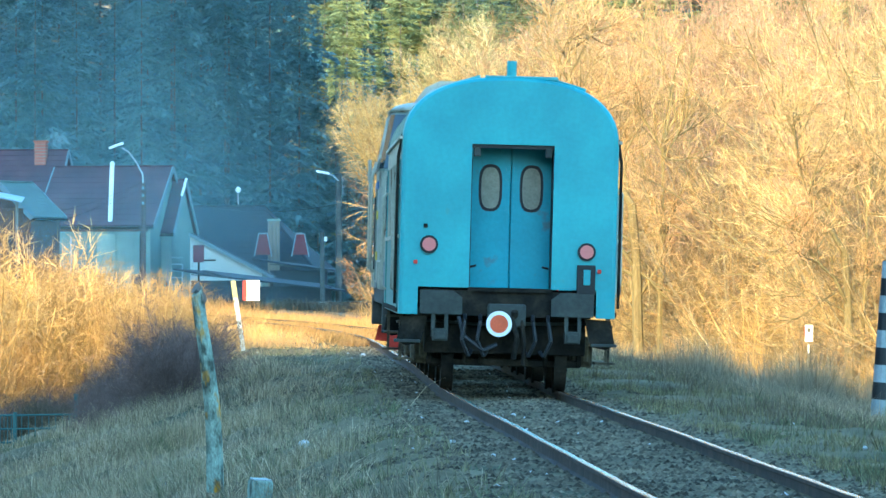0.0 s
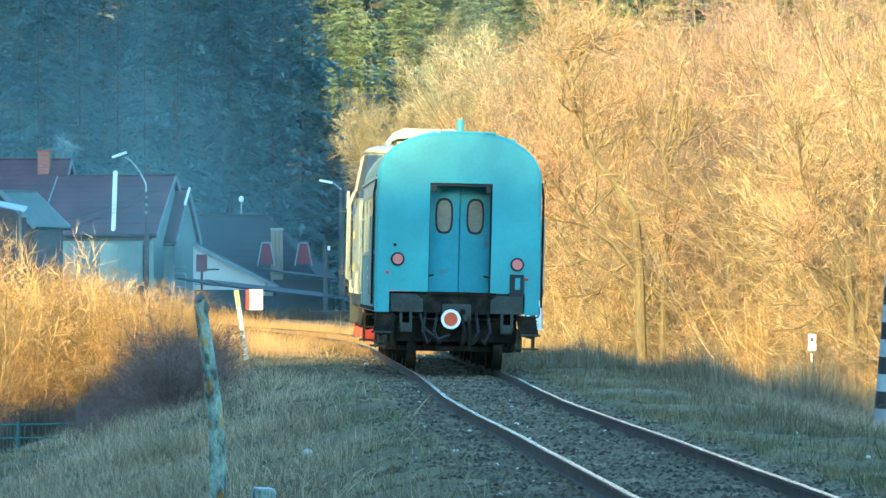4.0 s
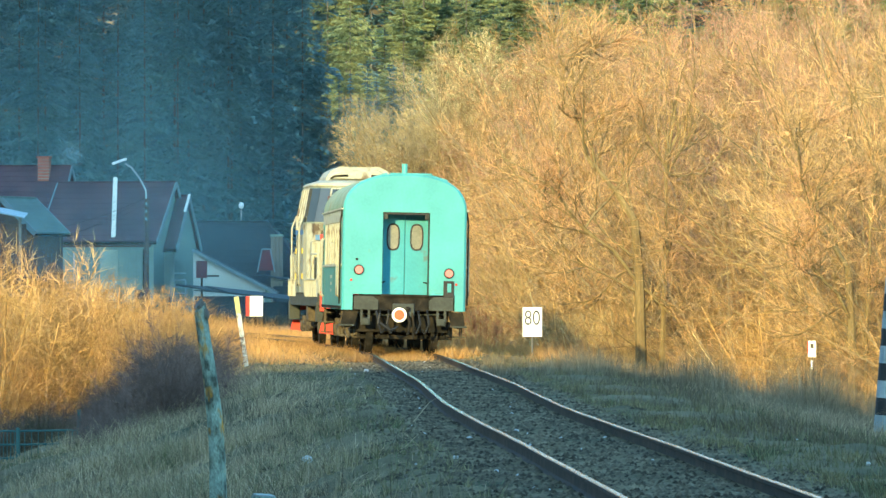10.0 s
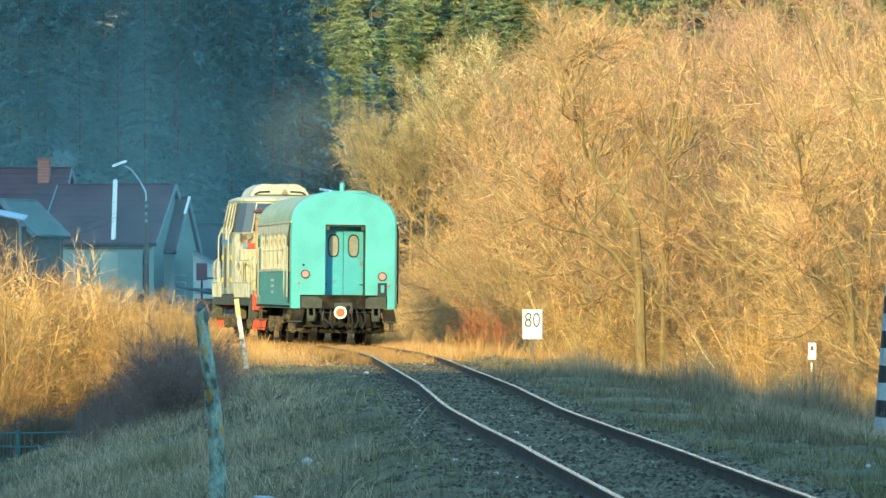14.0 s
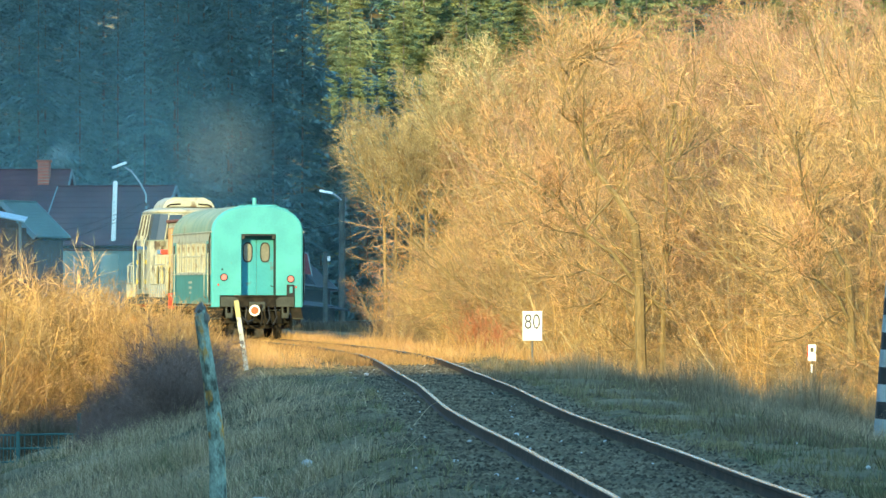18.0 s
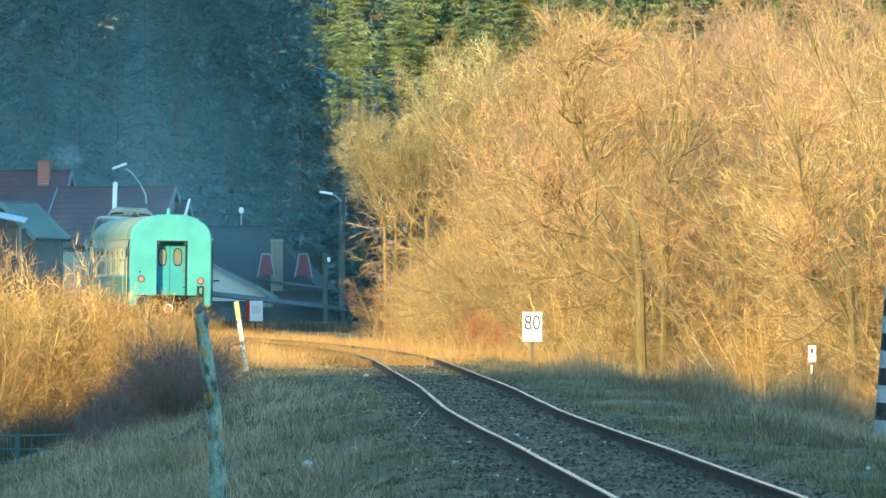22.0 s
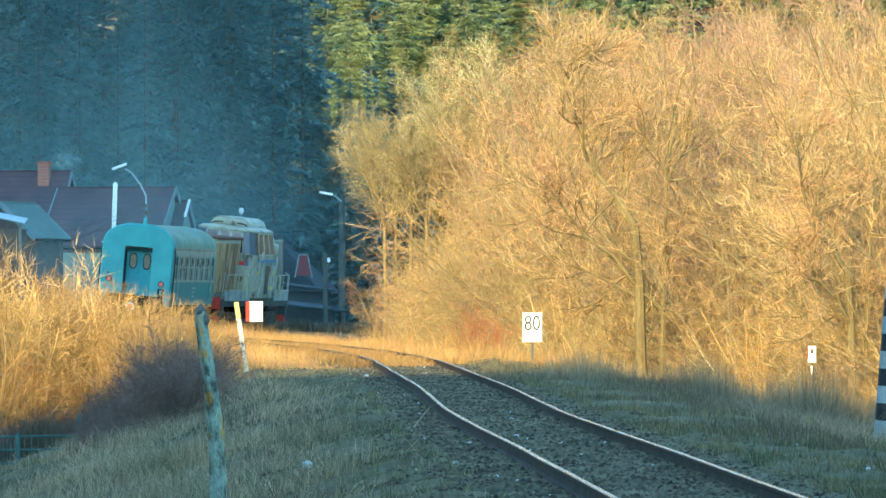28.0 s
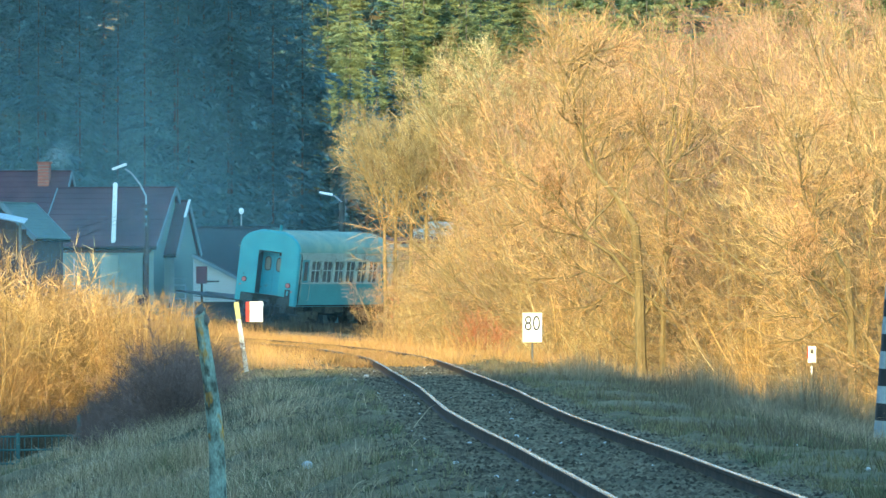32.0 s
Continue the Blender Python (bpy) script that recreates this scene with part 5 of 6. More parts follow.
def build_lamps():
    street_lamp(-525, 212, -1.25, 262, "wooden street lamp pole with a curved arm over the houses")
    p = spot(-179, 0, 258)
    h = spot(0, 163, 258).z + 0.7
    s = thing("street_lamp", pose(p.x, p.y, -0.7), "street lamp on a thick dark pole beside the bare trees", "street lamp", "street lamps")
    part("pole", tube((0, 0, -0.2), (0, 0, h), 0.16, 0.12, 12), M["trim_dark"], s, "thick dark pole")
    part("bracket", pipe([(0, -0.1, h - 0.3), (-0.3, -0.1, h - 0.05), (-0.5, -0.1, h + 0.02)], 0.035, 8), M["galvanised"], s)
    part("lamp_head", box((0.62, 0.24, 0.11), (-0.72, -0.1, h + 0.08), 0.035, Matrix.Rotation(0.18, 4, "Y")), M["lamp_head"], s, "pale lamp head")
    for k in range(3):
        part("insulator", tube((0.2, -0.1, h - 0.35 - k * 0.3), (0.2, -0.1, h - 0.2 - k * 0.3), 0.05, n=8), M["trim_grey"], s)
    p = spot(-208, 60, 256)
    u = thing("utility_pole", pose(p.x, p.y, -0.7), "thin dark utility pole behind the curve", "pole")
    part("shaft", tube((0, 0, 0), (0, 0, p.z + 0.7), 0.12, 0.1, 10), M["trim_dark"], u)
    part("insulator", tube((0.15, -0.1, p.z + 0.3), (0.15, -0.1, p.z + 0.5), 0.07, n=8), M["white"], u)
    p, q = spot(-357, 110, 300), spot(-357, 132, 300)
    a = thing("roof_beacon", pose(p.x, p.y, p.z - 0.2), "round white ball on a thin mast above the roof", "antenna")
    part("mast", tube((0, 0, 0), (0, 0, q.z - p.z + 0.2), 0.035, n=8), M["galvanised"], a)
    bm = bmesh.new()
    bmesh.ops.create_uvsphere(bm, u_segments=16, v_segments=10, radius=0.14, matrix=Matrix.Translation((0, 0, q.z - p.z + 0.3)) @ Matrix.Diagonal((1, 1, 1.2, 1)))
    part("ball", bm, M["lamp_head"], a, "white ball", True)
    for k, (b0, b1) in enumerate(((150, 108), (138, 88), (150, 70))):
        p, q = spot(-525, b0, 262), spot(-800, b1 - 20, 268)
        pts = [p.lerp(q, f / 10) - Vector((0, 0, 0.5 * (1 - (f / 5 - 1) ** 2))) for f in range(11)]
        tagged(part("overhead_cable", pipe(pts, 0.01, 5), M["iron"]), "thin dark overhead cable sagging between poles", "cable", "overhead cables")
    p, q = spot(-181, 110, 258), spot(-440, 112, 290)
    pts = [p.lerp(q, f / 10) - Vector((0, 0, 0.4 * (1 - (f / 5 - 1) ** 2))) for f in range(11)]
    tagged(part("overhead_cable", pipe(pts, 0.01, 5), M["iron"]), "thin dark overhead cable sagging between poles", "cable", "overhead cables")


build_signs()
build_posts()
build_fence()
build_stones()
build_village()
build_lamps()


# ---- plants ----
def perp(d):
    a = Vector((0, 0, 1)) if abs(d.z) < 0.9 else Vector((1, 0, 0))
    u = d.cross(a).normalized()
    return u, d.cross(u)


class Wood:
    """Gathers limbs and twigs as plain tapered prisms."""

    def __init__(self):
        self.v, self.f, self.spin = [], [], 0.0

    def limb(self, pts, r0, r1, n=5):
        base = len(self.v)
        m = len(pts)
        for k, p in enumerate(pts):
            d = (pts[min(k + 1, m - 1)] - pts[max(k - 1, 0)]).normalized()
            u, w = perp(d)
            r = r0 + (r1 - r0) * k / (m - 1)
            for j in range(n):
                a = 2 * math.pi * j / n
                self.v.append(tuple(p + u * (r * math.cos(a)) + w * (r * math.sin(a))))
        for k in range(m - 1):
            for j in range(n):
                a, b = base + k * n + j, base + k * n + (j + 1) % n
                self.f.append((a, b, b + n, a + n))

    def twig(self, p, q, r):
        base = len(self.v)
        u, w = perp((q - p).normalized())
        self.spin += 2.4
        e = u * (r * math.cos(self.spin)) + w * (r * math.sin(self.spin))
        self.v += [tuple(p + e), tuple(p - e), tuple(q)]
        self.f.append((base, base + 1, base + 2))


def bend(rng, p, d, length, n, wild, up):
    """A wandering line of n steps."""
    pts = [p.copy()]
    for _ in range(n):
        d = (d + Vector(rng.normal(0, wild, 3)) + Vector((0, 0, up))).normalized()
        pts.append(pts[-1] + d * (length / n))
    return pts, d


def fan_tree(name, seed, height, stems=6, lean=0.6, branches=11, sprays=8, fine=4, r=0.035, bark="bark", twig="twig", low=0.1, up=0.05, wild=0.07, bole=0.0):
    """A leafless tree or bush: stems that fan out from the foot, branches that fork off them at sharp angles, and sprays of fine straight twigs."""
    rng = np.random.default_rng(seed)
    trunk, crown = Wood(), Wood()

    def off(d, angle):
        u, w = perp(d)
        a = rng.uniform(0, 6.28)
        return (d * math.cos(angle) + (u * math.cos(a) + w * math.sin(a)) * math.sin(angle)).normalized()

    def at(pts, f):
        k = min(int(f * (len(pts) - 1)), len(pts) - 2)
        return pts[k].lerp(pts[k + 1], f * (len(pts) - 1) - k), (pts[k + 1] - pts[k]).normalized()

    for k in range(stems):
        az, tilt = 6.28 * (k + rng.random()) / stems, lean * math.sqrt(rng.random())
        d = Vector((math.cos(az) * math.sin(tilt), math.sin(az) * math.sin(tilt), math.cos(tilt)))
        foot = Vector((math.cos(az), math.sin(az), 0)) * 0.2 * rng.random() * (stems > 1) + Vector((0, 0, bole - 0.15))
        ln = height * rng.uniform(0.72, 1.0) * (0.55 + 0.45 * math.cos(tilt))
        pts, _ = bend(rng, foot, d, ln, 8, wild, 0.025)
        rs = r * rng.uniform(0.7, 1.2)
        trunk.limb(pts, rs, 0.008, 5)
        for j in range(branches):
            f = low + (0.97 - low) * (j + rng.random()) / branches
            p, dd = at(pts, f)
            bl = (0.40 * height * (1.02 - f) ** 0.8 + 0.35) * rng.uniform(0.6, 1.1)
            bp, _ = bend(rng, p, off(dd, rng.uniform(0.5, 1.15)), bl, 4, 0.11, up)
            trunk.limb(bp, rs * (1.05 - f) * 0.45 + min(0.0048, r * 0.25), 0.004 if r > 0.015 else 0.0025, 3)
            for s in range(sprays):
                g = 0.12 + 0.86 * (s + rng.random()) / sprays
                p2, d2 = at(bp, g)
                sl = (bl * 0.42 * (1.1 - g) + 0.32) * rng.uniform(0.6, 1.2)
                e = off(d2, rng.uniform(0.35, 1.0)) + Vector((0, 0, up))
                q = p2 + e.normalized() * sl
                crown.twig(p2, q, 0.0052)
                for _ in range(fine):
                    h = rng.uniform(0.15, 0.9)
                    p3 = p2.lerp(q, h)
                    crown.twig(p3, p3 + off((q - p2).normalized(), rng.uniform(0.3, 0.95)) * (sl * rng.uniform(0.35, 0.75)), 0.0040)
    if bole:
        trunk.limb([Vector((0, 0, -0.2)), Vector((0.05, 0, bole * 0.5)), Vector((0, 0, bole))], r * 3, r * 2, 8)
    t = thing(name, pose(0, 0, -500), "", "tree")
    raw("trunk", trunk.v, trunk.f, M[bark], t)
    raw("crown", crown.v, crown.f, M[twig], t)
    return t


def forked_tree(name, seed):
    """A heavy leafless tree: an upright bole with one crooked limb to each side, each forking on."""
    rng = np.random.default_rng(seed)
    trunk, crown = Wood(), Wood()
    bole = [Vector(p) for p in ((0.05, 0, -0.2), (0.0, 0, 1.0), (-0.02, 0, 2.2), (-0.12, 0, 3.5))]
    left = [bole[3], Vector((-0.5, 0.1, 4.1)), Vector((-1.05, 0.2, 4.75)), Vector((-1.3, 0.2, 5.6)), Vector((-1.4, 0.3, 6.8))]
    right = [Vector((0.42, 0.1, -0.2)), Vector((0.46, 0.1, 1.8)), Vector((0.5, 0.0, 3.3)), Vector((0.52, 0.0, 4.6)), Vector((0.8, 0.0, 6.4))]
    low = [bole[2], Vector((-0.55, -0.2, 2.9)), Vector((-1.15, -0.3, 3.3)), Vector((-1.8, -0.3, 4.2))]
    trunk.limb(bole, 0.12, 0.09, 8)
    for pts, r0 in ((left, 0.075), (right, 0.065), (low, 0.045)):
        trunk.limb(pts, r0, 0.02, 6)
    stack = []
    for pts, n in ((left, 9), (right, 9), (low, 6), (bole, 7)):
        for _ in range(n):
            h = rng.uniform(0.35, 1.0) * (len(pts) - 1)
            j = min(int(h), len(pts) - 2)
            d = (pts[j + 1] - pts[j]).normalized()
            stack.append((pts[j].lerp(pts[j + 1], h - j), (d + Vector(rng.normal(0, 0.75, 3))).normalized(), rng.uniform(0.9, 2.2), 0.03, 0))
    while stack:
        p, d, ln, r, level = stack.pop()
        pts, dd = bend(rng, p, d, ln, 5, 0.12, 0.05)
        trunk.limb(pts, r, 0.006, 4)
        for _ in range(3 if level < 2 else 0):
            j = rng.integers(1, 5)
            stack.append((pts[j], (dd + Vector(rng.normal(0, 0.6, 3)) + Vector((0, 0, 0.15))).normalized(), ln * rng.uniform(0.45, 0.7), r * 0.5, level + 1))
        for _ in range(8):
            j = rng.integers(0, 5)
            q = pts[j].lerp(pts[j + 1], rng.random())
            q2 = q + (dd + Vector(rng.normal(0, 0.6, 3))).normalized() * rng.uniform(0.25, 0.7)
            crown.twig(q, q2, 0.007)
            crown.twig(q.lerp(q2, 0.4), q2 + Vector(rng.normal(0, 0.2, 3)), 0.0055)
    t = thing(name, pose(0, 0, -500), "", "tree")
    raw("trunk", trunk.v, trunk.f, M["old_bark"], t)
    raw("crown", crown.v, crown.f, M["twig"], t)
    return t


def conifer(name, seed, height, radius, needles, base=0.03, droop=0.35, whorls=40, per=8, n=5, slim=1.0, blades_each=(-1.0, -0.5, 0.5, 1.0)):
    """A spruce: tapered trunk and whorls of drooping sprays, each of many small blades."""
    rng = np.random.default_rng(seed)
    trunk, v, f = Wood(), [], []
    trunk.limb([Vector((0, 0, -0.3)), Vector((0.05, 0, height * 0.5)), Vector((0, 0, height))], 0.0032 * height, 0.02, 6)
    for k in range(whorls):
        for j in range(per):
            g = base + (1 - base) * rng.random() ** 0.9
            rr = radius * (1 - g) ** 0.8 * (0.8 + 0.35 * math.sin(g * 43 + seed)) + 0.12
            a = rng.uniform(0, 6.28)
            ln = rr * rng.uniform(0.65, 1.15)
            d = Vector((math.cos(a), math.sin(a), 0))
            side = Vector((-d.y, d.x, 0))
            p0 = Vector((0, 0, height * g))
            for i in range(n):
                h = (i + 0.6) / n
                c = p0 + d * (ln * h) + Vector((0, 0, -droop * ln * h * h + 0.15 * ln * h))
                for s in blades_each:
                    w = ln * 0.36 * (1.15 - h) + 0.16
                    q = c + side * (s * w * rng.uniform(0.7, 1.2)) + d * (0.22 * ln * rng.uniform(0.4, 1.3)) + Vector((0, 0, rng.uniform(-0.5, 0.05) * ln * 0.4))
                    t1 = c + d * 0.08 * slim * ln + Vector((0, 0, rng.uniform(-0.06, 0.1)))
                    t0 = c - d * 0.08 * slim * ln + Vector((0, 0, rng.uniform(-0.06, 0.06)))
                    b = len(v)
                    v += [tuple(t0), tuple(t1), tuple(q)]
                    f.append((b, b + 1, b + 2))
    t = thing(name, pose(0, 0, -500), "", "tree")
    raw("trunk", trunk.v, trunk.f, M["old_wood"], t)
    raw("crown", v, f, M[needles], t)
    return t


def plant(kind, x, y, turn, size, label, group, category="tree", z=None):
    c = copy_thing(kind, Matrix.Translation((x, y, ground_at(x, y) if z is None else z)) @ Matrix.Rotation(turn, 4, "Z") @ Matrix.Diagonal((size, size, size, 1)))
    return tagged(c, label, category, group)


def drop_master(t):
    for o in (*t.children_recursive, t):
        bpy.data.objects.remove(o)


def build_thicket():
    rng = np.random.default_rng(21)
    kinds = (("twig", "bark"), ("twig_pink", "bark"), ("twig_olive", "bark"), ("twig", "old_bark"))
    tall = [fan_tree("bare_tree", 30 + k, 9.4, 1 + k % 2, 0.22, 26 - 8 * (k % 2), 11, 5, r=0.045, low=0.16, twig=kinds[k][0], bark=kinds[k][1], wild=0.1) for k in range(4)]
    many = [fan_tree("bare_tree", 50 + k, 7.2, 6, 0.8, 11, 8, 5, r=0.026, low=0.1, twig=kinds[k][0], bark=kinds[k][1], wild=0.08) for k in range(4)]
    shrub = [fan_tree("bare_shrub", 70 + k, 3.4, 8, 0.9, 8, 6, 4, r=0.012, low=0.08, up=0.08, twig=("twig", "twig_olive", "twig_straw")[k], bark=("bark", "twig_pale", "twig_straw")[k]) for k in range(3)]
    # foot line of the thicket, from the right-hand near end to the far left end
    foot = [(10.8, 124), (8.6, 134), (7.2, 146), (5.2, 157), (3.0, 165), (1.4, 178), (0.6, 188), (-0.2, 199), (0.0, 211)]
    fx, fy = [a for a, _ in foot], [b for _, b in foot]
    crest = [(-150, 180), (-125, 240), (-95, 310), (-44, 365), (70, 390), (160, 425), (215, 455), (320, 480), (516, 492), (800, 512)]
    ca, cb = [a for a, _ in crest], [b for _, b in crest]
    count = 0
    while count < 215:
        y = rng.uniform(128, 214) if count < 150 else rng.uniform(176, 214)
        x = np.interp(y, fy, fx) + rng.random() ** 1.4 * 16
        if x > 0.0784 * y + 2.5 or (abs(x - 5.3) < 1.1 and y < 155) or (abs(x - 9.5) < 0.8 and y < 133):
            continue
        depth = x - np.interp(y, fy, fx)
        back = depth > 2.0 and rng.random() < 0.55
        kind, full = (tall[1 if x / y * F > 300 and rng.random() < 0.6 else rng.integers(4)], 7.5) if back else (many[rng.integers(4)], 5.7)
        top = EYE[2] + np.interp(x / y * F, ca, cb) * y / F + 1.0
        size = min(1.7, top / full) * min(1.0, 0.52 + depth / 7.5) * rng.uniform(0.86, 1.05)
        if y > 182 and depth < 2.5:
            size *= 0.78
        plant(kind, x, y, rng.uniform(0, 6.28), size, "leafless golden-brown tree in the dense thicket", "trees of the thicket")
        count += 1
    for k in range(96):
        i = rng.random() * (len(foot) - 1)
        a, b = foot[int(i)], foot[min(int(i) + 1, len(foot) - 1)]
        g = i - int(i)
        x, y = a[0] + (b[0] - a[0]) * g + rng.uniform(-0.4, 2.4), a[1] + (b[1] - a[1]) * g + rng.uniform(-0.8, 1.5)
        if (abs(x - 5.35) < 1.0 and y < 155) or (abs(x - 9.4) < 0.7 and y < 132):
            continue
        plant(shrub[rng.integers(3)], x, y, rng.uniform(0, 6.28), rng.uniform(0.5, 1.1), "dense leafless shrub at the thicket's edge", "shrubs of the thicket", "shrub")
    for k in range(12):                                      # the bushes that fan out over the thicket's far end
        y = 197 + 1.2 * k
        plant(many[k % 4], -0.45 + 0.6 * rng.random(), y, rng.uniform(0, 6.28), rng.uniform(0.45, 0.62), "leafless bush fanning out at the thicket's end", "trees of the thicket")
    for k in range(5):
        plant(many[(k + 1) % 4], -1.5 + 0.25 * rng.random(), 202 + 1.3 * k, rng.uniform(0, 6.28), rng.uniform(0.54, 0.66), "leafless bush fanning out at the thicket's end", "trees of the thicket")
    red = fan_tree("red_shrub", 88, 1.5, 9, 0.8, 6, 5, 3, r=0.01, bark="twig_red", twig="twig_red", low=0.05, up=0.1)
    p = spot(70, 0, 154)
    plant(red, p.x, p.y, 0.4, 1.0, "small reddish leafless shrub at the thicket's foot", "", "shrub")
    # the two heavier trees that stand out, and the pale willows at the back
    big = forked_tree("gnarled_tree", 92)
    p = spot(350, 0, 146)
    plant(big, p.x, p.y, 0.0, 1.28, "gnarled leafless tree with a thick forked trunk", "", "tree")
    p = spot(724, 0, 130)
    plant(big, p.x, p.y, 0.5, 0.95, "gnarled leafless tree with a leaning trunk", "", "tree")
    # high crowns on dark bark stand in for the willows' shaded lower half
    willow = [fan_tree("pale_willow", 95 + k, 4.8, 8, 0.75, 13, 9, 5, r=0.03, bark="old_bark", twig="twig_pale", low=0.14, up=0.12, wild=0.06, bole=5.6) for k in range(2)]
    for k, (a, d, s) in enumerate(((-104, 209, 1.0), (-84, 210, 1.06), (-56, 211, 1.0), (-30, 208, 1.05), (22, 208, 1.2), (62, 206, 1.24), (100, 208, 1.24), (145, 208, 1.15))):
        p = spot(a, 0, d)
        plant(willow[k % 2], p.x, p.y, k * 1.9, s, "pale leafless willow with upright twigs", "pale willows")
    for t in (*tall, *many, *shrub, red, big, *willow):
        drop_master(t)


def build_forest():
    rng = np.random.default_rng(41)
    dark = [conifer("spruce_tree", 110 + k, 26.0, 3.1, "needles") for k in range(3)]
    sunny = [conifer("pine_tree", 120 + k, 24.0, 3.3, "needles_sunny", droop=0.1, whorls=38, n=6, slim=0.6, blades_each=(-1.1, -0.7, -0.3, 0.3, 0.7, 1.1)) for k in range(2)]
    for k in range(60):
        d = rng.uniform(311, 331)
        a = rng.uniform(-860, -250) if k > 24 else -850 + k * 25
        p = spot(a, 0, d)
        plant(dark[rng.integers(3)], p.x, p.y, rng.uniform(0, 6.28), rng.uniform(0.8, 1.15), "tall spruce in the shaded forest, its needles tinted for shade", "spruces of the shaded forest", z=-0.9)
    for k in range(16):                                      # lower spruces, added to darken the foot of the sunny slope
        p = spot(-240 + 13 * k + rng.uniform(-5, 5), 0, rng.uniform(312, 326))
        plant(dark[k % 3], p.x, p.y, rng.uniform(0, 6.28), rng.uniform(0.48, 0.58) + 0.12 * (k < 3), "low bluish spruce added to darken the sunny slope's foot", "spruces of the shaded forest", z=-0.9)
    for k in range(58):
        a = rng.uniform(-215, 840) if k > 30 else -205 + k * 34
        d = rng.uniform(374, 400) + max(0, a) * 0.03
        p = spot(a, 0, d)
        plant(sunny[rng.integers(2)], p.x, p.y, rng.uniform(0, 6.28), rng.uniform(0.8, 1.2), "sunlit green conifer above the thicket", "conifers on the sunny slope", z=ground_at(p.x, p.y) - 0.5)
    crest = conifer("spruce_tree", 131, 13.0, 2.4, "needles", whorls=16, per=8)
    for k in range(70):                                      # unseen wood behind the camera, added to shade the near line
        x, y = -112 + 118 * (k / 69) + rng.uniform(-0.8, 0.8), -60 + rng.uniform(-2, 2)
        plant(crest, x, y, rng.uniform(0, 6.28), rng.uniform(0.27, 0.42), "unseen spruce added on the near hill to shade the line", "spruces on the near hill")
    for k in range(60):                                      # the wood goes on up the slope behind
        p = spot(rng.uniform(-420, 860) if k > 36 else -400 + k * 34, 0, rng.uniform(425, 470))
        plant(crest, p.x, p.y, rng.uniform(0, 6.28), rng.uniform(1.8, 2.4), "distant conifer on the slope behind the thicket", "conifers on the far slope")
    for t in (*dark, *sunny, crest):
        drop_master(t)


def blades(n, where, height, width, rng, lean=0.35, tuft=1, far=False):
    """Grass as thin bent blades."""
    v, f = [], []
    got = None
    for i in range(n):
        if i % tuft == 0:
            got = where(rng)
            push = rng.uniform(0, 6.28)
        if got is None:
            continue
        x, y, scale = got
        if tuft > 1:
            x, y = x + rng.normal(0, 0.006 * tuft), y + rng.normal(0, 0.006 * tuft)
        z = ground_at_fast(x, y)
        h = height * scale * rng.uniform(0.5, 1.25)
        a = rng.uniform(0, 6.28)
        w = width * rng.uniform(0.7, 1.3)
        dx, dy = math.cos(a) * w, math.sin(a) * w
        b = rng.uniform(0, 6.28) if tuft == 1 else push + rng.normal(0, 1.1)
        lx, ly = math.cos(b) * h * lean * rng.random(), math.sin(b) * h * lean * rng.random()
        k = len(v)
        if far:
            v += [(x - dx, y - dy, z - 0.02), (x + dx, y + dy, z - 0.02), (x + lx, y + ly, z + h)]
            f.append((k, k + 1, k + 2))
            continue
        v += [(x - dx, y - dy, z - 0.02), (x + dx, y + dy, z - 0.02), (x + lx * 0.4 + dx * 0.6, y + ly * 0.4 + dy * 0.6, z + h * 0.6), (x + lx * 0.4 - dx * 0.6, y + ly * 0.4 - dy * 0.6, z + h * 0.6), (x + lx, y + ly, z + h * (1 - 0.15 * rng.random()))]
        f += [(k, k + 1, k + 2, k + 3), (k + 3, k + 2, k + 4)]
    return v, f


_gx, _gy = np.arange(-20, 20, 0.25), np.arange(25, 262, 0.5)
_gz = ground_z(*np.meshgrid(_gx, _gy))


def ground_at_fast(x, y):
    i, j = min(max(int((x + 20) / 0.25), 0), len(_gx) - 1), min(max(int((y - 25) / 0.5), 0), len(_gy) - 1)
    return float(_gz[j, i])


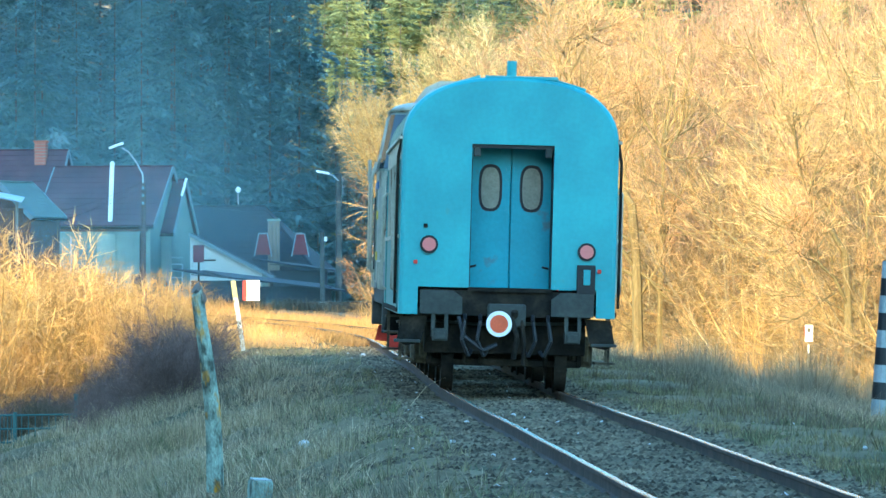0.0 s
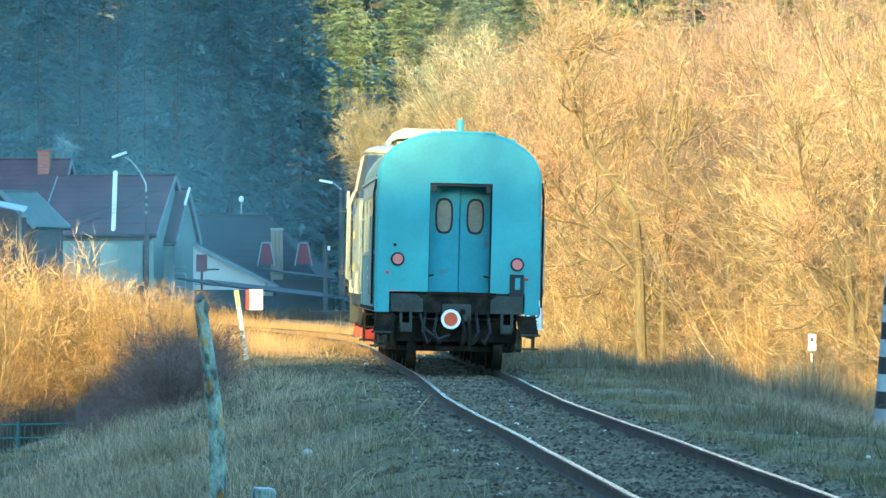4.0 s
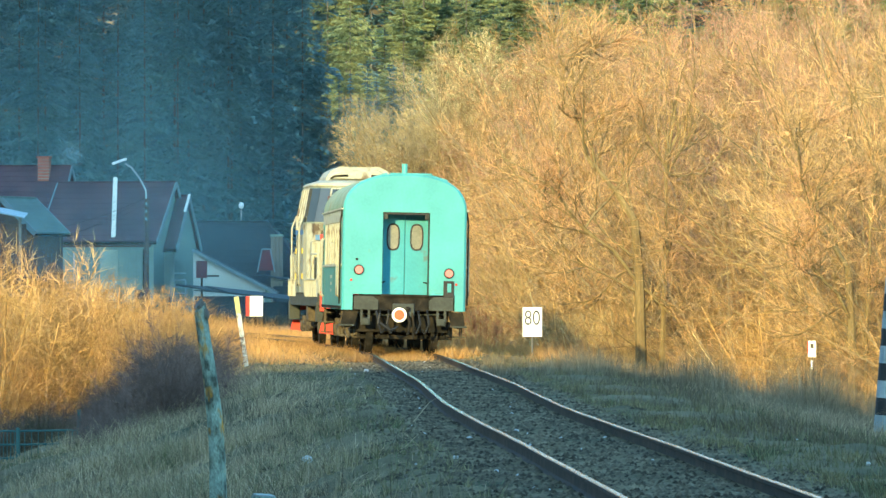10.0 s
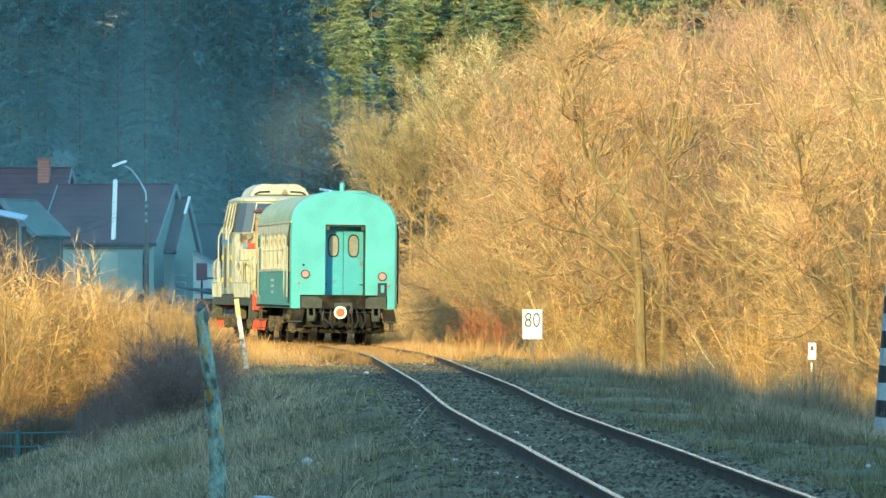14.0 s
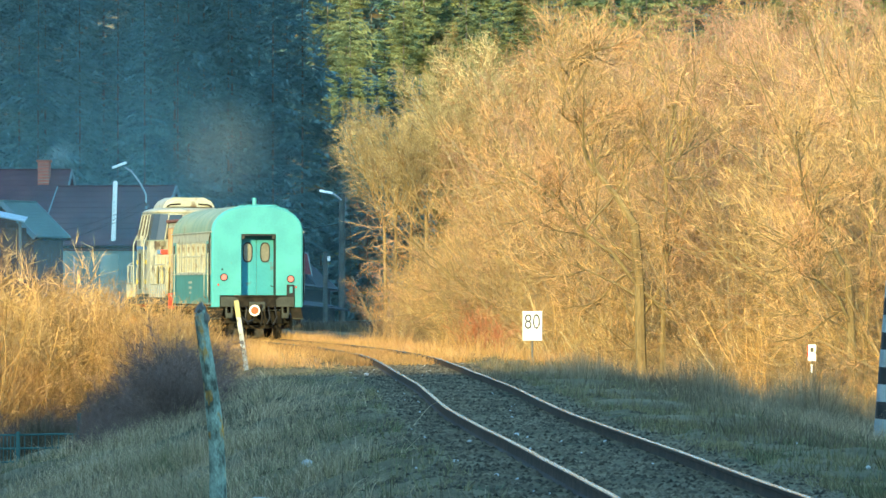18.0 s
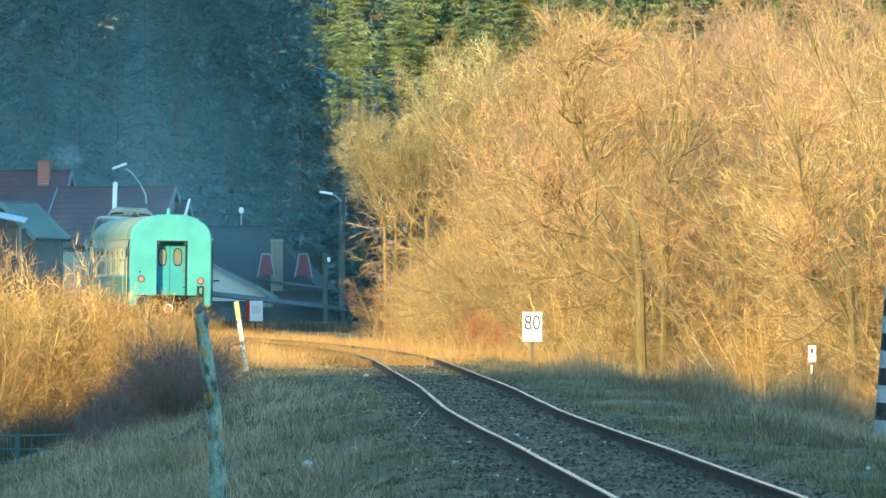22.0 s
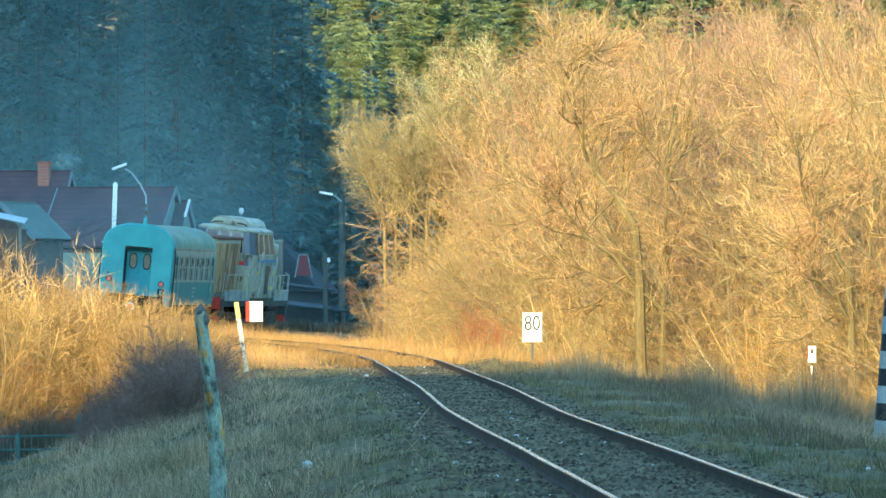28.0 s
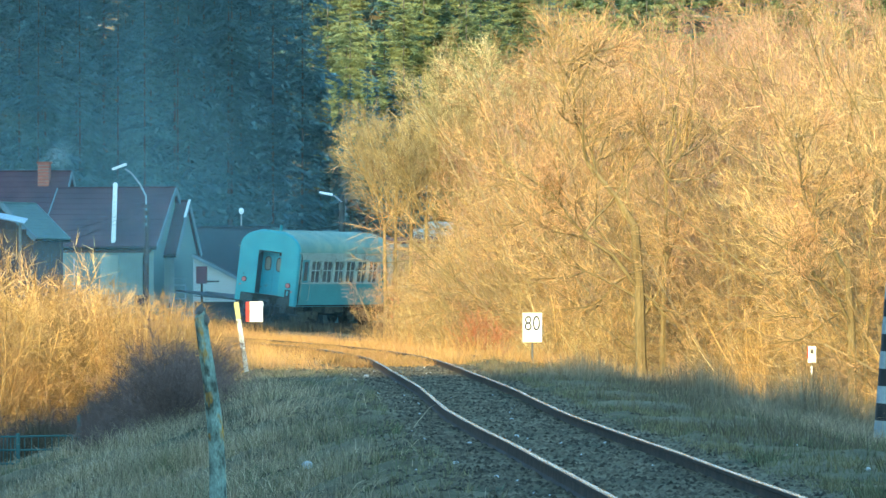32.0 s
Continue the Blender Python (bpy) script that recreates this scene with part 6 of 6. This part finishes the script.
def build_grass():
    rng = np.random.default_rng(61)

    def verge(side, lo, hi, near, far, bias=1.4):
        def pick(rng):
            y = near + (far - near) * rng.random() ** bias
            q = side * (lo + (hi - lo) * rng.random())
            x = float(track_x(y)) + q
            if abs(x) > 0.0784 * y + 1.5:
                return None
            patch = math.sin(1.3 * x + 0.5 * y) + math.sin(0.7 * x - 0.9 * y + 2) + math.sin(2.1 * x + 0.21 * y)
            edge = min(1.0, (abs(q) - lo) / 2.2 + 0.12)
            if patch < -0.9 + 1.3 * (1 - edge):
                return None
            return x, y, edge * (0.55 + 0.3 * max(0, patch)) * rng.uniform(0.45, 1.35)
        return pick

    def strip(q0, q1, near, far, bias=1.0):
        def pick(rng):
            y = near + (far - near) * rng.random() ** bias
            x = float(track_x(y)) + rng.uniform(q0, q1)
            if abs(x) > 0.0784 * y + 1.0:
                return None
            return x, y, rng.uniform(0.5, 1.2) * (0.8 + 0.35 * math.sin(1.7 * x + 0.6 * y))
        return pick

    for name, n, pick, h, w, m, label in (
            ("turf", 70000, strip(-9.0, -1.5, 34, 124, 1.5), 0.14, 0.006, "turf", "short dull winter turf on the bank"),
            ("turf", 95000, strip(1.4, 9.0, 44, 130, 1.5), 0.14, 0.006, "turf", "short dull winter turf beside the ballast"),
            ("dry_tussocks", 26000, strip(-6.6, -2.8, 38, 100, 1.1), 0.36, 0.0045, "dry_straw", "arching pale dry grass tussocks on the bank"),
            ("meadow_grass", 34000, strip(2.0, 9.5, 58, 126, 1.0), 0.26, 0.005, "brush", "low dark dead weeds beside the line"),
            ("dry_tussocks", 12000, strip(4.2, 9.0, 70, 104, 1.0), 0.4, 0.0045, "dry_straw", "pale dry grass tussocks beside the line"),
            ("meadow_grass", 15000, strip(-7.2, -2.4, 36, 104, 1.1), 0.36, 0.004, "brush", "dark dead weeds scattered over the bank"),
            ("meadow_grass", 46000, strip(-7.5, -2.4, 34, 80, 1.4), 0.27, 0.0035, "dry_grass", "long dry grass tufts on the near bank"),
            ("meadow_grass", 30000, strip(-7.5, -2.0, 34, 80, 1.4), 0.26, 0.0035, "green_grass", "dull green grass on the near bank"),
            ("meadow_grass", 70000, verge(-1, 2.0, 10, 34, 150), 0.33, 0.005, "dry_grass", "long dry grass on the shaded bank"),
            ("meadow_grass", 30000, verge(-1, 2.1, 9, 34, 110), 0.30, 0.005, "green_grass", "dull green winter grass between dry tufts"),
            ("meadow_grass", 40000, verge(1, 2.6, 12, 42, 170), 0.32, 0.004, "dry_grass", "long dry grass below the thicket"),
            ("meadow_grass", 60000, verge(-1, 1.4, 9, 118, 214, 1.0), 0.5, 0.010, "reed", "tall sunlit straw-coloured grass along the curve"),
            ("meadow_grass", 26000, strip(-0.6, 0.6, 124, 206), 0.18, 0.010, "reed", "short sunlit straw grass between the rails"),
            ("meadow_grass", 24000, strip(0.86, 1.9, 128, 206), 0.3, 0.010, "reed", "sunlit straw grass beside the rail"),
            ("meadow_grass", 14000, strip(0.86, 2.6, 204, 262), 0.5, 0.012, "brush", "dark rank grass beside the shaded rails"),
            ("meadow_grass", 22000, strip(-1.8, -0.86, 122, 206), 0.2, 0.010, "reed", "sunlit straw grass beside the rail"),
            ("meadow_grass", 40000, verge(1, 1.5, 10, 118, 214, 1.0), 0.55, 0.010, "reed", "tall sunlit straw-coloured grass along the curve")):
        v, f = blades(n, pick, h, w, rng, 2.0 if m == "dry_straw" else 1.2, 9 if m == "turf" else 75 if m in ("brush", "dry_straw") else 14 if m == "reed" else 30, m in ("reed", "turf"))
        tagged(raw(name, v, f, M[m]), label, "grass", kind="stuff")

    def end_grass(rng):
        return rng.uniform(-9.4, -0.6), rng.uniform(202, 213), rng.uniform(0.5, 1.1) * (0.8 + 0.3 * math.sin(rng.integers(6)))

    v, f = blades(12000, end_grass, 0.75, 0.009, rng, 0.8, 24, True)
    tagged(raw("meadow_grass", v, f, M["reed"]), "tall sunlit straw-coloured grass at the end of the curve", "grass", kind="stuff")

    def reeds(rng):
        a = rng.uniform(-860, -425)
        y = rng.uniform(118, 134)
        x = a * y / F
        top = np.interp(a, [-860, -784, -734, -634, -534, -484, -440, -425], [3.1, 2.7, 2.1, 1.9, 1.6, 1.5, 1.2, 0.3])
        g = ground_at_fast(x, y)
        return x, y, (top - g) * min(1.0, 0.5 + (y - 117) / 12)

    v, f = blades(6000, reeds, 0.68, 0.004, rng, 0.5, 1, True)
    tagged(raw("reed_bed", v, f, M["reed"]), "tall orange-brown reeds glowing in low sun", "reeds", kind="stuff")

    def tufts(rng):
        a = rng.uniform(70, 790)
        d = rng.uniform(104, 128)
        x = a * d / F
        return x, d, rng.uniform(0.4, 1.0) * min(1.0, 0.15 + max(0, a - 110) / 600) * (0.62 + 0.2 * math.sin(a * 0.031) + 0.2 * math.sin(a * 0.083 + d) + 0.12 * math.sin(a * 0.21))

    def left_tufts(rng):
        a, d = rng.uniform(-830, -440), rng.uniform(104, 115)
        return a * d / F, d, rng.uniform(0.5, 1.0) * (0.75 + 0.25 * math.sin(a * 0.05))

    v, f = blades(16000, left_tufts, 0.85, 0.006, rng, 1.0, 1, True)
    tagged(raw("brush", v, f, M["brush"]), "low brown brush at the foot of the reeds", "brush", kind="stuff")
    v, f = blades(26000, tufts, 1.6, 0.007, rng, 0.6, 1, True)
    tagged(raw("brush", v, f, M["brush"]), "low dark brush before the thicket", "brush", kind="stuff")

    shrubs = [fan_tree("bank_shrub", 130 + k, 3.2, 9, 0.95, 10, 7, 4, r=0.0045, twig=("reed", "twig_straw")[k], bark="twig_straw", low=0.06, up=0.06) for k in range(2)]
    for k in range(92):
        a = rng.uniform(-840, -438)
        d = rng.uniform(116, 132)
        top = np.interp(a, [-860, -784, -734, -634, -534, -484, -440], [3.1, 2.6, 2.1, 1.85, 1.6, 1.55, 1.25])
        p = spot(a, 0, d)
        plant(shrubs[k % 2], p.x, p.y, rng.uniform(0, 6.28), (top - ground_at(p.x, p.y)) / 2.9 * rng.uniform(0.55, 1.0), "orange-brown leafless shrub among the reeds", "shrubs of the reed bed", "shrub")
    dark = fan_tree("dark_shrub", 140, 2.6, 12, 1.15, 8, 7, 4, r=0.011, bark="twig_dark", twig="twig_dark", low=0.05, up=0.02, wild=0.12)
    for k in range(26):
        a = rng.uniform(-620, -415)
        d = rng.uniform(92, 108)
        tall = np.interp(a, [-640, -590, -540, -480, -430, -415], [0.3, 0.42, 0.6, 0.78, 0.66, 0.4]) * rng.uniform(0.7, 1.05) * (0.75 if d < 95 else 1.0)
        p = spot(a, 0, d)
        plant(dark, p.x, p.y, rng.uniform(0, 6.28), tall, "dense purplish-brown leafless shrub in shade", "dark shrubs on the bank", "shrub")
    for a, d, sz in ((-700, 110, 0.42), (-760, 110, 0.45), (-660, 109, 0.4), (-800, 111, 0.4)):
        p = spot(a, 0, d)
        plant(dark, p.x, p.y, a, sz, "dense purplish-brown leafless shrub in shade", "dark shrubs on the bank", "shrub")
    for t in (*shrubs, dark):
        drop_master(t)


PUFFS = []


def build_smoke_and_haze():
    rng = np.random.default_rng(81)

    def puff(name, r, material):
        bm = bmesh.new()
        bmesh.ops.create_icosphere(bm, subdivisions=3, radius=r)
        ph = rng.uniform(0, 6, 3)
        for v in bm.verts:
            c = v.co / r
            v.co *= 1 + 0.05 * math.sin(3 * c.x + ph[0]) + 0.05 * math.sin(2 * c.z + ph[2])
        for v in bm.verts:
            v.co *= 1 / r
            v.co.y *= 0.3
        ob = part(name, bm, material, smooth=True)
        ob.scale = (r, r, r)
        return ob

    for k in range(1):
        ob = tagged(puff("exhaust_smoke", 2.3, M["smoke_brown"]), "thin brown diesel smoke drifting above the engine", "smoke", "puffs of engine smoke")
        off = Vector((0.5 + rng.normal(0, 0.1), 0, 1.7 + 1.9 * k + rng.normal(0, 0.1)))
        ph = rng.uniform(0, 6.28)

        def place(t, off=off, ph=ph, late=0.4):               # older smoke is left behind
            m = on_rails(tail_arc(t - late) + COACH_LEN + GAP, LOCO_LEN, 2.0)
            return m @ Vector((0, 4.2, 4.2)) + Vector((off.x + 0.15 * math.sin(t + ph), off.y, off.z + 0.12 * math.sin(1.3 * t + ph)))

        PUFFS.append((ob, 0, place, None))
    # two shells added as aerial haze, veiling the forest and the village
    for a, b, d, rx, rz, m in ((-640, 240, 304, 19, 20, "haze_valley"), (-540, 60, 238, 13, 9, "haze_village")):
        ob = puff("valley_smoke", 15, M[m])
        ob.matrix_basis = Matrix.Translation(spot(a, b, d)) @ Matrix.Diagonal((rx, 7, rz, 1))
        tagged(ob, "thin bluish shell added as haze before the forest and village", "smoke", "smoke in the valley")
    for k in range(1):
        ob = tagged(puff("chimney_smoke", 1.0, M["smoke_blue"]), "faint blue hearth smoke above the roof", "smoke", "puffs of chimney smoke")
        base = spot(-668, 226, 292)
        ph = rng.uniform(0, 6.28)
        PUFFS.append((ob, 0, lambda t, base=base, ph=ph: base + Vector((0.35 * math.sin(0.4 * t + ph), 0, 0.25 * math.sin(0.5 * t + ph))), None))


build_thicket()
build_forest()
build_grass()


# ---- what moves ----
TIMES = [(0, 73.36), (1, 79.63), (2, 85.57), (3, 91.24), (4, 96.72), (5, 102.06), (6, 107.32), (7, 112.54), (8, 117.74), (9, 122.97),
         (10, 128.23), (11, 133.54), (12, 138.92), (13, 144.36), (14, 149.86), (15, 155.41), (16, 161.0), (17, 166.62), (18, 172.24),
         (19, 177.85), (20, 183.41), (21, 188.4), (22, 193.3), (23, 197.5), (24, 201.3), (25, 204.9), (26, 208.8), (27, 213.2),
         (28, 218.0), (29, 223.2), (30, 228.8), (31, 234.8), (32, 241.0)]


def tail_arc(t):
    """How far along the line the coach's tail stands."""
    return float(spline(np.array([float(t)]), [a for a, _ in TIMES], [arc_at(b) for _, b in TIMES])[0])


def on_rails(s, length, ends):
    """The pose of a vehicle whose tail is at s and which stands on the track at both its trucks."""
    xa, ya = on_track(s + ends)
    xb, yb = on_track(s + length - ends)
    d = Vector((xb - xa, yb - ya, 0)).normalized()
    m = Matrix(((d.y, d.x, 0, 0), (-d.x, d.y, 0, 0), (0, 0, 1, 0), (0, 0, 0, 1)))
    return Matrix.Translation((xa - d.x * ends, ya - d.y * ends, 0.0)) @ m @ Matrix.Rotation(radians(cant_at((ya + yb) / 2 - length / 4)), 4, "Y")


build_smoke_and_haze()


def motions():
    steps = [k / 2 for k in range(65)]
    walk(coach, [(t, on_rails(tail_arc(t), COACH_LEN, 2.0)) for t in steps])
    walk(engine, [(t, on_rails(tail_arc(t) + COACH_LEN + GAP, LOCO_LEN, 2.0)) for t in steps])
    fine = [k / 10 for k in range(321)]
    arcs = [tail_arc(t) for t in fine]
    for w in WHEELS:
        y, r = w.location.y, w.location.z
        walk(w, [(t, Matrix.Translation((0, y, r)) @ Matrix.Rotation(-(a - arcs[0]) / r, 4, "X")) for t, a in zip(fine, arcs)])
    for puff, born, start, drift in PUFFS:
        walk(puff, [(t, Matrix.Translation(start(t))) for t in steps])


motions()
